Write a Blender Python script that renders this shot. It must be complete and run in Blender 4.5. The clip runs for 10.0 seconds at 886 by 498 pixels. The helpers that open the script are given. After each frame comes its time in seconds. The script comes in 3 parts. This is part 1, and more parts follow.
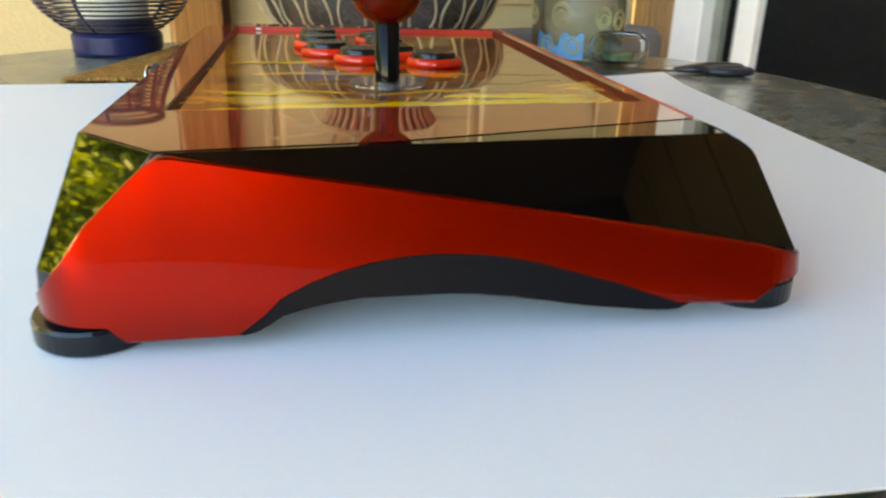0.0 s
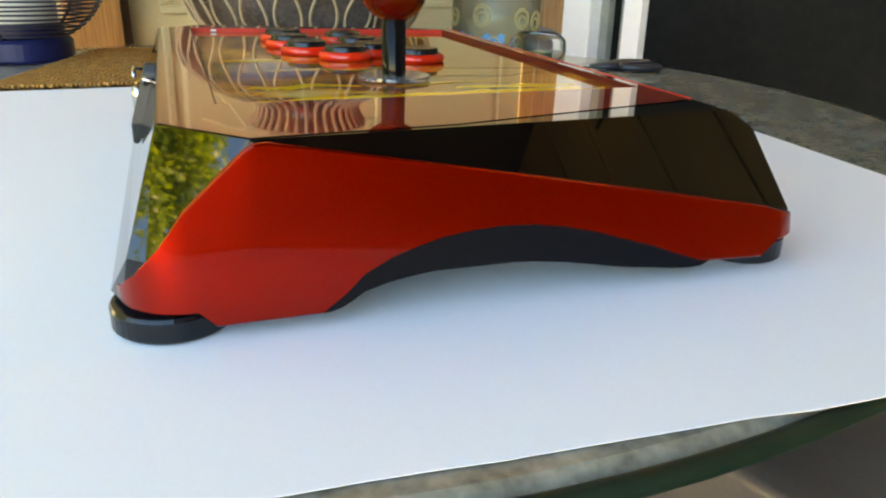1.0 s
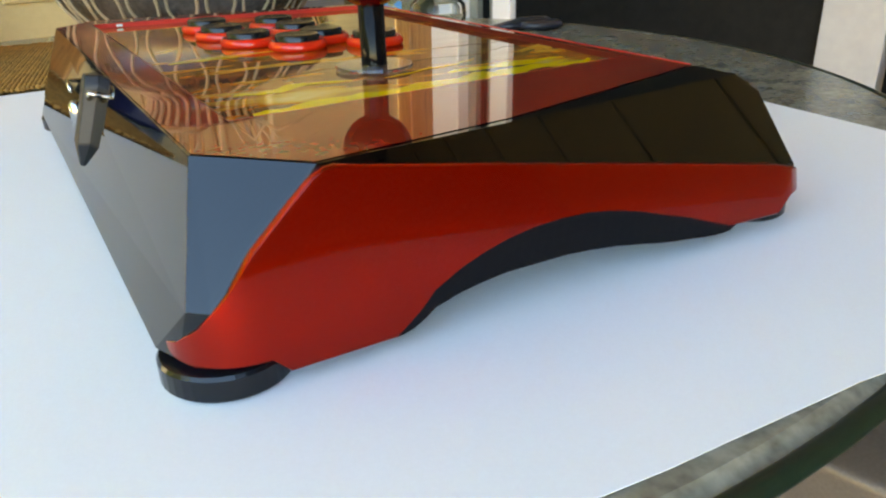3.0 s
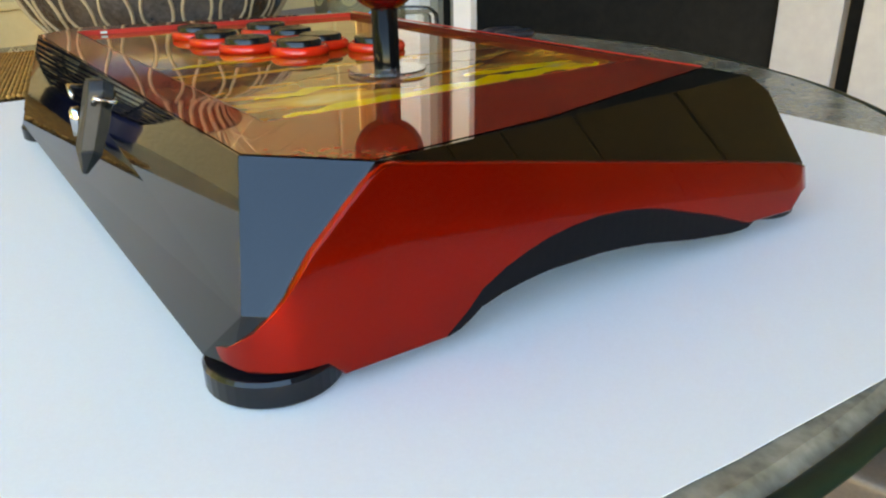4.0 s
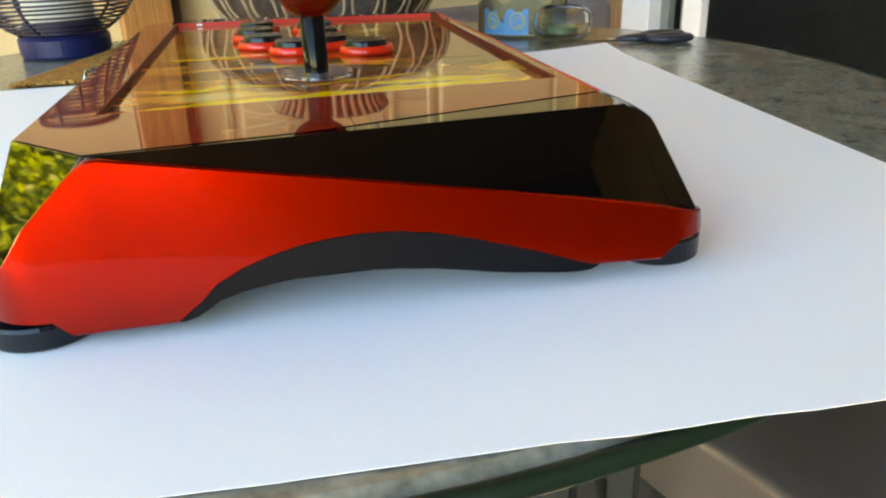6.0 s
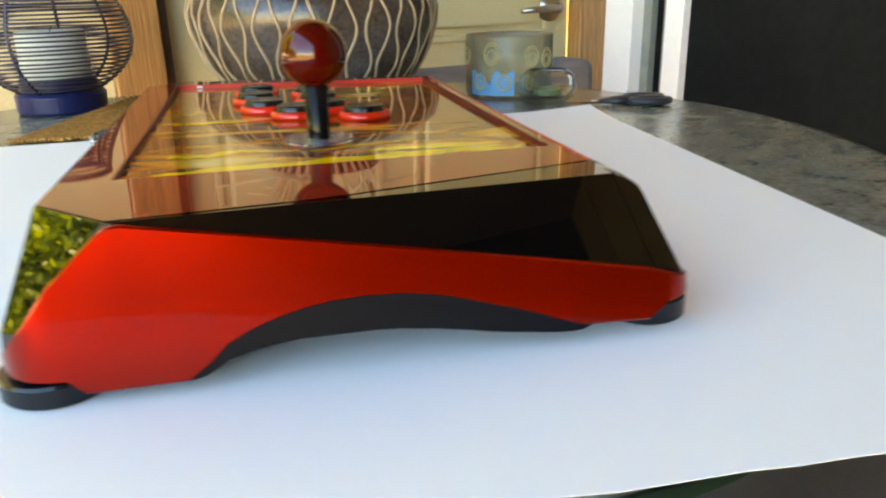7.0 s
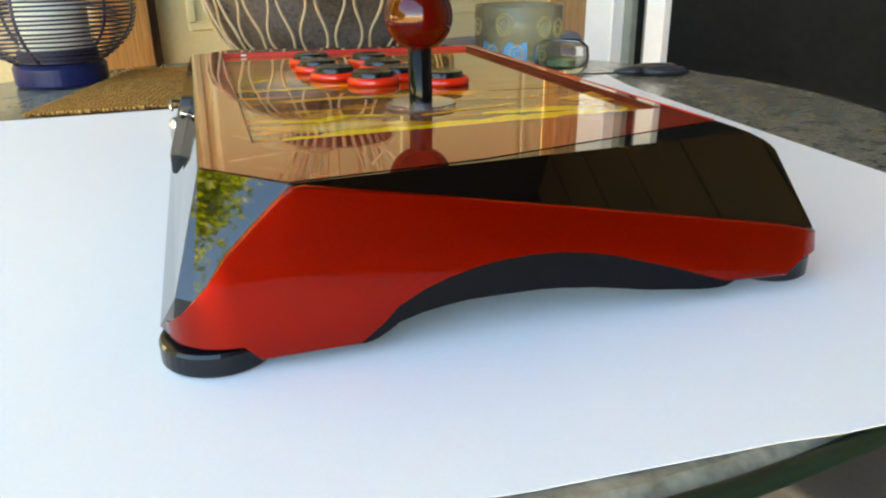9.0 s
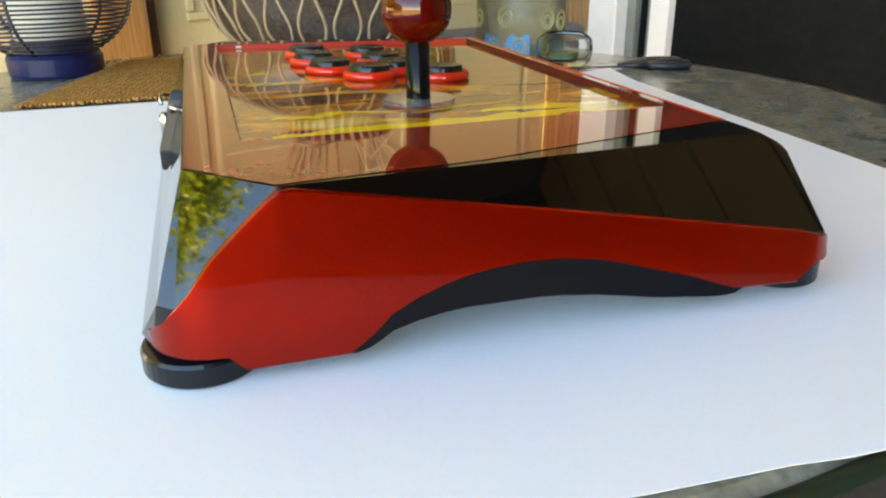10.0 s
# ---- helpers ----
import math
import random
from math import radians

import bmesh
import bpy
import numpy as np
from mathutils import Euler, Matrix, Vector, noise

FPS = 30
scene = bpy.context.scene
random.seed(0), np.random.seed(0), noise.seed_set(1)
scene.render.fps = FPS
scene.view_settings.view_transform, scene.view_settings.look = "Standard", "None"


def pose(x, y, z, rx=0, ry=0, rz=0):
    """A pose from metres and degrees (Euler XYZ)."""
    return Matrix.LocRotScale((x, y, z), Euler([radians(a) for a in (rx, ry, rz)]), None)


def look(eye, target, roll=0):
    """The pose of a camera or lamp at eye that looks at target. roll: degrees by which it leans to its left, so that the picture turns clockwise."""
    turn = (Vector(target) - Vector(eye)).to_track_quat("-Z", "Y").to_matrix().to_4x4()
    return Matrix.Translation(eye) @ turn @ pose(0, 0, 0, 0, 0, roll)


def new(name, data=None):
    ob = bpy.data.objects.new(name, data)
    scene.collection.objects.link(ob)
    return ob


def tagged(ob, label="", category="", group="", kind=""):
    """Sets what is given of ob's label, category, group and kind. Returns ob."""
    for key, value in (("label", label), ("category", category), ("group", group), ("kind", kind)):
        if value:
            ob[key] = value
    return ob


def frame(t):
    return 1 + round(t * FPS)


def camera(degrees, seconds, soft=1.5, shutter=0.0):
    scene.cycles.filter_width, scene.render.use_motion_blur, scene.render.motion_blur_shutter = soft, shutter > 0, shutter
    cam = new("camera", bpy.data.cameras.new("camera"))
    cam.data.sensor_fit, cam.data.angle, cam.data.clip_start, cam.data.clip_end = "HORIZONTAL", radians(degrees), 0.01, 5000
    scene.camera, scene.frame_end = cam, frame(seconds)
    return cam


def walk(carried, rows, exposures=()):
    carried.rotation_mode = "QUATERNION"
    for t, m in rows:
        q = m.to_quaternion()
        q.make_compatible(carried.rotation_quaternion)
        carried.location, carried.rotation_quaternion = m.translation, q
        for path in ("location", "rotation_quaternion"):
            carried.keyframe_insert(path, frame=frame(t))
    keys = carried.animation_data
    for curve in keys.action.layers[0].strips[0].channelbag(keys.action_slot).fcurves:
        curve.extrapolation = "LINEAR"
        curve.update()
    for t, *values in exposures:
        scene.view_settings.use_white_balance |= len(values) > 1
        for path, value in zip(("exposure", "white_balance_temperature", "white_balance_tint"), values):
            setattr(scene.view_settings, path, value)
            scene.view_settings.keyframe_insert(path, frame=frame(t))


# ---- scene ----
cam = camera(61.6, 10.0, soft=2.1, shutter=0.5)
PATH = [
    (0, (-0.054, -0.23, 0.13), (0.227, 1.602, -0.62), 1.0),
    (0.5, (-0.108, -0.241, 0.128), (0.39, 1.537, -0.639), 1.4),
    (1, (-0.123, -0.239, 0.126), (0.46, 1.529, -0.605), 1.3),
    (1.5, (-0.122, -0.233, 0.129), (0.515, 1.502, -0.634), 0.8),
    (2, (-0.143, -0.226, 0.138), (0.551, 1.469, -0.667), -1.3),
    (2.5, (-0.159, -0.21, 0.136), (0.621, 1.432, -0.698), -2.0),
    (4, (-0.204, -0.178, 0.131), (0.793, 1.362, -0.666), -1.3),
    (4.5, (-0.166, -0.211, 0.108), (0.487, 1.569, -0.529), -1.2),
    (5, (-0.12, -0.233, 0.116), (0.46, 1.551, -0.578), -1.2),
    (6.5, (-0.021, -0.258, 0.143), (0.241, 1.55, -0.671), -2.5),
    (7, (-0.046, -0.262, 0.146), (0.349, 1.579, -0.529), -1.3),
    (7.5, (-0.124, -0.252, 0.136), (0.287, 1.543, -0.645), -2.3),
    (8, (-0.115, -0.24, 0.14), (0.369, 1.551, -0.609), -1.0),
    (8.5, (-0.122, -0.238, 0.142), (0.384, 1.549, -0.599), -0.9),
    (9, (-0.126, -0.244, 0.141), (0.386, 1.544, -0.592), -0.9),
    (9.5, (-0.123, -0.238, 0.14), (0.384, 1.545, -0.611), -0.6),
    (10, (-0.12, -0.231, 0.141), (0.386, 1.55, -0.614), -0.6),
]
walk(cam, [(t, look(eye, target, roll)) for t, eye, target, roll in PATH],
     exposures=((0.0, 4.56, 18100, 18), (2.0, 4.60, 18100, 18), (4.0, 4.53, 18100, 18), (5.0, 4.66, 18100, 18), (6.5, 4.71, 18100, 18), (10.0, 4.71, 18100, 18)))

# ---- world, sun and exposure ----
world = bpy.data.worlds.new("sky")
scene.world = world
world.use_nodes = True
wn = world.node_tree
sky = wn.nodes.new("ShaderNodeTexSky")
sky.sky_type, sky.sun_disc = "NISHITA", False
SUN_EL, SUN_AZ = radians(67), radians(95)
sky.sun_elevation, sky.sun_rotation = SUN_EL, SUN_AZ
sky.air_density, sky.dust_density, sky.ozone_density = 0.8, 0.05, 5.0
deep = wn.nodes.new("ShaderNodeHueSaturation")
deep.inputs["Saturation"].default_value = 1.2
wn.links.new(sky.outputs[0], deep.inputs["Color"])
wn.links.new(deep.outputs[0], wn.nodes["Background"].inputs[0])
wn.nodes["Background"].inputs[1].default_value = 0.12
sun = new("sun", bpy.data.lights.new("sun", "SUN"))
sun.data.energy, sun.data.angle, sun.data.color = 5.0, radians(0.5), (1.0, 0.89, 0.74)
sun_way = Vector((math.sin(SUN_AZ) * math.cos(SUN_EL), math.cos(SUN_AZ) * math.cos(SUN_EL), math.sin(SUN_EL)))
sun.matrix_basis = look(sun_way * 20, (0, 0, 0))


# ---- materials ----
def material(name, a, b=None, scale=30.0, rough=0.5, metal=0.0, bump=0.0, coat=0.0, fine=None, stretch=(1, 1, 1), rough_var=0.0,
             trans=0.0, ior=1.5, alpha=1.0, piece=0.0, coat_ior=1.7, coat_rough=0.03):
    """Principled surface: two colours mixed by noise at two scales, with grain, bump and uneven gloss."""
    m = bpy.data.materials.new(name)
    m.use_nodes = True
    nt = m.node_tree
    p = nt.nodes["Principled BSDF"]
    p.inputs["Metallic"].default_value, p.inputs["Roughness"].default_value = metal, rough
    p.inputs["Coat Weight"].default_value, p.inputs["Coat Roughness"].default_value, p.inputs["Coat IOR"].default_value = coat, coat_rough, coat_ior
    p.inputs["Transmission Weight"].default_value, p.inputs["IOR"].default_value = trans, ior
    p.inputs["Alpha"].default_value = alpha
    p.inputs["Base Color"].default_value = (*a, 1)
    if b is None and not bump and not rough_var:
        return m
    co = nt.nodes.new("ShaderNodeTexCoord")
    mp = nt.nodes.new("ShaderNodeMapping")
    mp.inputs["Scale"].default_value = stretch
    nt.links.new(co.outputs["Object"], mp.inputs[0])
    n1, n2 = nt.nodes.new("ShaderNodeTexNoise"), nt.nodes.new("ShaderNodeTexNoise")
    n1.inputs["Scale"].default_value, n1.inputs["Detail"].default_value = scale, 4
    n2.inputs["Scale"].default_value, n2.inputs["Detail"].default_value = fine or scale * 9, 3
    add = nt.nodes.new("ShaderNodeMath")
    add.operation = "ADD"
    half = nt.nodes.new("ShaderNodeMath")
    half.operation, half.inputs[1].default_value = "MULTIPLY", 0.5
    for n in (n1, n2):
        nt.links.new(mp.outputs[0], n.inputs["Vector"])
    nt.links.new(n1.outputs[0], add.inputs[0])
    nt.links.new(n2.outputs[0], add.inputs[1])
    nt.links.new(add.outputs[0], half.inputs[0])
    if b is not None:
        ramp = nt.nodes.new("ShaderNodeValToRGB")
        ramp.color_ramp.elements[0].position, ramp.color_ramp.elements[1].position = 0.36, 0.64
        ramp.color_ramp.elements[0].color, ramp.color_ramp.elements[1].color = (*a, 1), (*b, 1)
        nt.links.new(half.outputs[0], ramp.inputs[0])
        last = ramp.outputs[0]
        if piece:
            info, hsv = nt.nodes.new("ShaderNodeObjectInfo"), nt.nodes.new("ShaderNodeHueSaturation")
            rng = nt.nodes.new("ShaderNodeMapRange")
            rng.inputs["To Min"].default_value, rng.inputs["To Max"].default_value = 1 - piece, 1 + piece
            nt.links.new(info.outputs["Random"], rng.inputs[0])
            nt.links.new(rng.outputs[0], hsv.inputs["Value"])
            nt.links.new(last, hsv.inputs["Color"])
            last = hsv.outputs[0]
        nt.links.new(last, p.inputs["Base Color"])
    if rough_var:
        rr = nt.nodes.new("ShaderNodeMapRange")
        rr.inputs["To Min"].default_value, rr.inputs["To Max"].default_value = max(0.0, rough - rough_var), rough + rough_var
        nt.links.new(n1.outputs[0], rr.inputs[0])
        nt.links.new(rr.outputs[0], p.inputs["Roughness"])
    if bump:
        bn = nt.nodes.new("ShaderNodeBump")
        bn.inputs["Strength"].default_value, bn.inputs["Distance"].default_value = 1.0, bump
        nt.links.new(half.outputs[0], bn.inputs["Height"])
        nt.links.new(bn.outputs[0], p.inputs["Normal"])
    return m


M_BLACK = material("gloss_black", (0.0010, 0.0010, 0.0012), (0.0018, 0.0018, 0.002), 40, 0.03, rough_var=0.012, ior=1.5)
M_RED = material("candy_red", (0.33, 0.0080, 0.0018), (0.37, 0.0094, 0.0022), 60, 0.27, metal=0.8, coat=0.36, fine=1200, ior=1.25, coat_ior=1.42, coat_rough=0.012)
M_RUBBER = material("black_rubber", (0.0035, 0.004, 0.006), (0.006, 0.007, 0.009), 200, 0.2, bump=0.00005, ior=1.4)
M_UNDER = material("matt_black_plastic", (0.0022, 0.0028, 0.0045), (0.0035, 0.0042, 0.0065), 300, 0.45, bump=0.00008, ior=1.2)
M_BTNRED = material("red_plastic", (0.75, 0.02, 0.008), (0.8, 0.025, 0.01), 200, 0.18)
M_BTNBLK = material("black_plastic", (0.006, 0.006, 0.0065), (0.009, 0.009, 0.0095), 200, 0.2, ior=1.38)
M_BALL = material("dark_red_ball", (0.046, 0.0014, 0.001), (0.062, 0.0019, 0.0013), 80, 0.06, ior=1.42)
M_SHAFT = material("black_shaft", (0.003, 0.003, 0.0035), (0.005, 0.005, 0.0055), 100, 0.07, ior=1.2)
M_CLEAR = material("clear_acrylic", (0.99, 0.99, 0.99), rough=0.06, trans=0.96, ior=1.3)
M_CHROME = material("chrome", (0.5, 0.5, 0.51), rough=0.14, metal=1.0)
M_PLATE = material("printed_dark_red", (0.24, 0.017, 0.008), (0.33, 0.028, 0.011), 30, 0.03, coat=0.3, coat_ior=1.34, ior=1.34)
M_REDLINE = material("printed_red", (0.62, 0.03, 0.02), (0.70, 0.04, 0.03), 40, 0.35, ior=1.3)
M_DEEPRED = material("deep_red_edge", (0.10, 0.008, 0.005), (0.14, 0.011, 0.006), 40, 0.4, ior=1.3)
M_LATCH = material("dark_latch_plastic", (0.010, 0.012, 0.014), (0.016, 0.018, 0.021), 150, 0.42, bump=0.00005, ior=1.35)
M_YELLOW = material("printed_yellow", (0.85, 0.48, 0.008), (0.92, 0.60, 0.02), 50, 0.04, coat=0.4, coat_ior=1.34, ior=1.38)
M_ORANGE = material("printed_orange", (0.45, 0.14, 0.02), (0.62, 0.28, 0.04), 60, 0.04, coat=0.4, coat_ior=1.34, ior=1.38)
M_PAPER = material("white_card", (0.86, 0.86, 0.86), (0.885, 0.885, 0.885), 4, 0.55, bump=0.00004, fine=700)
M_TABLE = material("mottled_slate_glass", (0.115, 0.104, 0.078), (0.29, 0.262, 0.205), 34, 0.2, rough_var=0.05, fine=170, ior=1.6)
M_RIM = material("dark_green_enamel", (0.002, 0.012, 0.007), (0.004, 0.018, 0.011), 120, 0.42, bump=0.0001, ior=1.4)
M_IRON = material("dark_iron", (0.012, 0.016, 0.015), (0.02, 0.025, 0.022), 80, 0.4, bump=0.0002)
M_VASE = material("smoked_clay", (0.020, 0.013, 0.010), (0.075, 0.054, 0.044), 18, 0.24, bump=0.0006, fine=220)
M_INLAY = material("pale_wood_inlay", (0.27, 0.18, 0.105), (0.38, 0.265, 0.165), 120, 0.6, bump=0.0003)
M_STRAW = material("dry_grass", (0.48, 0.39, 0.20), (0.72, 0.63, 0.42), 60, 0.7, bump=0.0002)
M_SEAGRASS = material("woven_seagrass", (0.25, 0.090, 0.016), (0.66, 0.28, 0.065), 120, 0.7, bump=0.0005, fine=700)
M_BLUE = material("blue_painted_wood", (0.003, 0.008, 0.046), (0.006, 0.014, 0.070), 40, 0.3, bump=0.0003, ior=1.3)
M_WIRE = material("navy_wire", (0.010, 0.011, 0.034), (0.02, 0.02, 0.048), 200, 0.45)
M_CANDLE = material("pale_green_wax", (0.55, 0.66, 0.60), (0.64, 0.74, 0.68), 25, 0.5, bump=0.0003)
M_GLASS = material("clear_glass", (0.97, 0.99, 0.98), rough=0.09, trans=1.0, ior=1.15)
M_JAR = material("frosted_jar_glass", (0.60, 0.53, 0.34), (0.78, 0.71, 0.52), 20, 0.2, trans=0.8, ior=1.3)
M_GOLD = material("gold_print", (0.50, 0.38, 0.16), (0.60, 0.48, 0.22), 80, 0.4)
M_TURQ = material("turquoise_print", (0.0, 0.27, 0.50), (0.005, 0.36, 0.60), 60, 0.35)
M_WAX = material("green_tealight_wax", (0.14, 0.20, 0.09), (0.20, 0.26, 0.12), 60, 0.5)
M_TAN = material("tan_paint", (0.59, 0.48, 0.27), (0.64, 0.525, 0.305), 3, 0.42, bump=0.0004, fine=120)
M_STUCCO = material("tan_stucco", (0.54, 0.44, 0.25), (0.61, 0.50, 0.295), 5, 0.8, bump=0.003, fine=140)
M_WOOD = material("oak_casing", (0.24, 0.095, 0.033), (0.50, 0.245, 0.092), 12, 0.4, stretch=(9, 9, 0.35), bump=0.0006, fine=50)
M_GAP_SHADE = material("dark_shadow_gap", (0.05, 0.02, 0.008), (0.09, 0.035, 0.012), 20, 0.6)
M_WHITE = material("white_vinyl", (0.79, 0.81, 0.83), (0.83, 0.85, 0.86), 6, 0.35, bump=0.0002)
# white vinyl in a darker grey, standing in for weaker light on it
M_WHITE_SHADED = material("white_vinyl_shaded", (0.27, 0.29, 0.325), (0.31, 0.33, 0.365), 6, 0.4, bump=0.0002)
M_TRACK = material("grey_seal", (0.16, 0.19, 0.18), (0.22, 0.25, 0.23), 30, 0.5)
M_SCREEN = material("dark_mesh_screen", (0.0055, 0.0068, 0.0078), (0.010, 0.0112, 0.012), 6, 0.5, fine=60, ior=1.14)
M_STEEL = material("brushed_nickel", (0.35, 0.33, 0.30), (0.45, 0.42, 0.38), 60, 0.3, metal=1.0)
M_FLOOR = material("brown_paver", (0.075, 0.060, 0.053), (0.13, 0.105, 0.092), 9, 0.75, bump=0.002, fine=160, piece=0.12)
# stucco darkened to olive-brown, so that the black shell reflects it dimly
M_STUCCO_DARKENED = material("darkened_stucco", (0.085, 0.061, 0.018), (0.125, 0.09, 0.028), 5, 0.8, bump=0.003, fine=140)
M_LAWN = material("dry_lawn", (0.20, 0.165, 0.085), (0.28, 0.232, 0.125), 2, 0.9, bump=0.01, fine=30)
# near black, so the added south wall mirrors as dark in the shell
M_BACKDROP = material("dark_backdrop_boards", (0.008, 0.005, 0.003), (0.016, 0.010, 0.006), 6, 0.8, stretch=(5, 5, 0.4), bump=0.001, ior=1.2)
# soffit tone lowered to dim its bounce and its reflection in the shell
M_ROOF = material("darkened_soffit", (0.045, 0.032, 0.018), (0.075, 0.055, 0.032), 3, 0.7, bump=0.001)
M_GREY = material("grey_cushion_fabric", (0.14, 0.13, 0.14), (0.20, 0.19, 0.20), 40, 0.9, bump=0.001, fine=500)
M_TAUPE = material("taupe_vinyl", (0.075, 0.062, 0.056), (0.10, 0.085, 0.078), 14, 0.35, rough_var=0.08, bump=0.0006, fine=300)
M_LEAF = material("leaf", (0.08, 0.17, 0.012), (0.26, 0.36, 0.028), 2.5, 0.45, fine=14)
M_BARK = material("bark", (0.07, 0.05, 0.035), (0.13, 0.10, 0.07), 12, 0.9, bump=0.01)
M_SCISSOR = material("dark_blue_handle", (0.012, 0.014, 0.022), (0.02, 0.022, 0.032), 80, 0.35)
lt = M_LEAF.node_tree
leaf_glow, leaf_mix = lt.nodes.new("ShaderNodeBsdfTranslucent"), lt.nodes.new("ShaderNodeMixShader")
leaf_glow.inputs[0].default_value, leaf_mix.inputs[0].default_value = (0.30, 0.42, 0.03, 1), 0.4
lt.links.new(lt.nodes["Principled BSDF"].outputs[0], leaf_mix.inputs[1])
lt.links.new(leaf_glow.outputs[0], leaf_mix.inputs[2])
lt.links.new(leaf_mix.outputs[0], lt.nodes["Material Output"].inputs[0])
M_BULB = bpy.data.materials.new("warm_bulb")
M_BULB.use_nodes = True
M_BULB.node_tree.nodes["Principled BSDF"].inputs["Emission Color"].default_value = (1.0, 0.55, 0.12, 1)
M_BULB.node_tree.nodes["Principled BSDF"].inputs["Emission Strength"].default_value = 7.0


# ---- mesh helpers ----
def mesh_of(bm, mat, smooth=False):
    me = bpy.data.meshes.new("mesh")
    bmesh.ops.recalc_face_normals(bm, faces=bm.faces)
    for f in bm.faces:
        f.smooth = smooth
    bm.to_mesh(me)
    bm.free()
    me.materials.append(mat)
    return me


def part(name, bm, mat, parent=None, label="", smooth=False, bevel=0.0):
    ob = new(name, mesh_of(bm, mat, smooth))
    ob.parent = parent
    if label:
        ob["label"] = label
    if bevel:
        md = ob.modifiers.new("bevel", "BEVEL")
        md.width, md.segments, md.limit_method, md.angle_limit = bevel, 3, "ANGLE", radians(22)
    return ob


def thing(name, x, y, z, label, category, group="", rz=0.0):
    ob = new(name)
    ob.empty_display_size = 0.05
    ob.matrix_basis = pose(x, y, z, 0, 0, rz)
    return tagged(ob, label, category, group)


def structure(name, bm, mat, label="", bevel=0.0):
    ob = part(name, bm, mat, None, label, bevel=bevel)
    return tagged(ob, label or name.replace("_", " "), name.split("_")[0], kind="structure")


def box(x0, x1, y0, y1, z0, z1, bm=None):
    bm = bm or bmesh.new()
    v = [bm.verts.new((x, y, z)) for z in (z0, z1) for x, y in ((x0, y0), (x1, y0), (x1, y1), (x0, y1))]
    for q in ((3, 2, 1, 0), (4, 5, 6, 7), (0, 1, 5, 4), (1, 2, 6, 5), (2, 3, 7, 6), (3, 0, 4, 7)):
        bm.faces.new([v[k] for k in q])
    return bm


def lathe(profile, n=48, cx=0.0, cy=0.0, bm=None):
    """Turns (radius, z) rows round the upright axis; radius 0 closes an end."""
    bm = bm or bmesh.new()
    rings = []
    for r, z in profile:
        if r < 1e-6:
            rings.append([bm.verts.new((cx, cy, z))] * n)
        else:
            rings.append([bm.verts.new((cx + r * math.cos(2 * math.pi * k / n), cy + r * math.sin(2 * math.pi * k / n), z)) for k in range(n)])
    for a, b in zip(rings, rings[1:]):
        for k in range(n):
            q = [a[k], a[(k + 1) % n], b[(k + 1) % n], b[k]]
            q = list(dict.fromkeys(q))
            if len(q) > 2:
                bm.faces.new(q)
    return bm


def tube(points, radius, n=8, bm=None, closed=False):
    """A round rod along points; radius may be a number or one for each point."""
    bm = bm or bmesh.new()
    pts = [Vector(p) for p in points]
    rad = radius if isinstance(radius, (list, tuple)) else [radius] * len(pts)
    rings = []
    side = None
    for k, p in enumerate(pts):
        a = pts[(k - 1) % len(pts)] if closed or k else p
        b = pts[(k + 1) % len(pts)] if closed or k < len(pts) - 1 else p
        d = (b - a).normalized()
        if side is None:
            side = d.orthogonal().normalized()
        side = (side - d * side.dot(d)).normalized()
        up = d.cross(side)
        rings.append([bm.verts.new(p + rad[k] * (side * math.cos(2 * math.pi * j / n) + up * math.sin(2 * math.pi * j / n))) for j in range(n)])
    pairs = list(zip(rings, rings[1:])) + ([(rings[-1], rings[0])] if closed else [])
    for a, b in pairs:
        for j in range(n):
            bm.faces.new((a[j], a[(j + 1) % n], b[(j + 1) % n], b[j]))
    if not closed:
        bm.faces.new(rings[0][::-1])
        bm.faces.new(rings[-1])
    return bm


def slab(outline, z0, z1, bm=None):
    """Upright prism on a plan outline; z0 and z1 are numbers or functions of x, y."""
    bm = bm or bmesh.new()
    f0 = z0 if callable(z0) else (lambda x, y: z0)
    f1 = z1 if callable(z1) else (lambda x, y: z1)
    lo = [bm.verts.new((x, y, f0(x, y))) for x, y in outline]
    hi = [bm.verts.new((x, y, f1(x, y))) for x, y in outline]
    bm.faces.new(lo[::-1])
    bm.faces.new(hi)
    for k in range(len(outline)):
        j = (k + 1) % len(outline)
        bm.faces.new((lo[k], lo[j], hi[j], hi[k]))
    return bm


def lerp_rows(rows, x):
    xs, zs = zip(*rows)
    return float(np.interp(x, xs, zs))


# ---- the house round the patio: the corner, the back wall's way and the side wall's way ----
FLOOR = -0.74
CEIL = 1.75
ROOM = pose(0.766, 1.522, 0, 0, 0, 18.5)


def in_room(ob):
    ob.matrix_basis = ROOM
    return ob


# ground sheet and paved patio floor
structure("ground", box(-300, 300, -300, 300, FLOOR - 0.3, FLOOR - 0.03), M_LAWN, "dry lawn round the patio")
floor = in_room(structure("floor", box(-3.4, 0.1, -5.2, 0.1, FLOOR - 0.2, FLOOR - 0.004), M_FLOOR, "brown paved patio floor"))

# back wall with its door opening (local x runs along the wall, local -y into the patio)
in_room(structure("wall_north_east", box(-0.012, 0.2, 0.0, 0.16, FLOOR, CEIL), M_STUCCO, "tan stucco wall beside the door"))
in_room(structure("wall_north_west", box(-1.9, -1.15, 0.0, 0.16, FLOOR, CEIL), M_STUCCO, "tan stucco wall beside the door"))
in_room(structure("wall_north_top", box(-1.15, -0.012, 0.0, 0.16, FLOOR + 2.13, CEIL), M_STUCCO, "tan stucco wall over the door"))

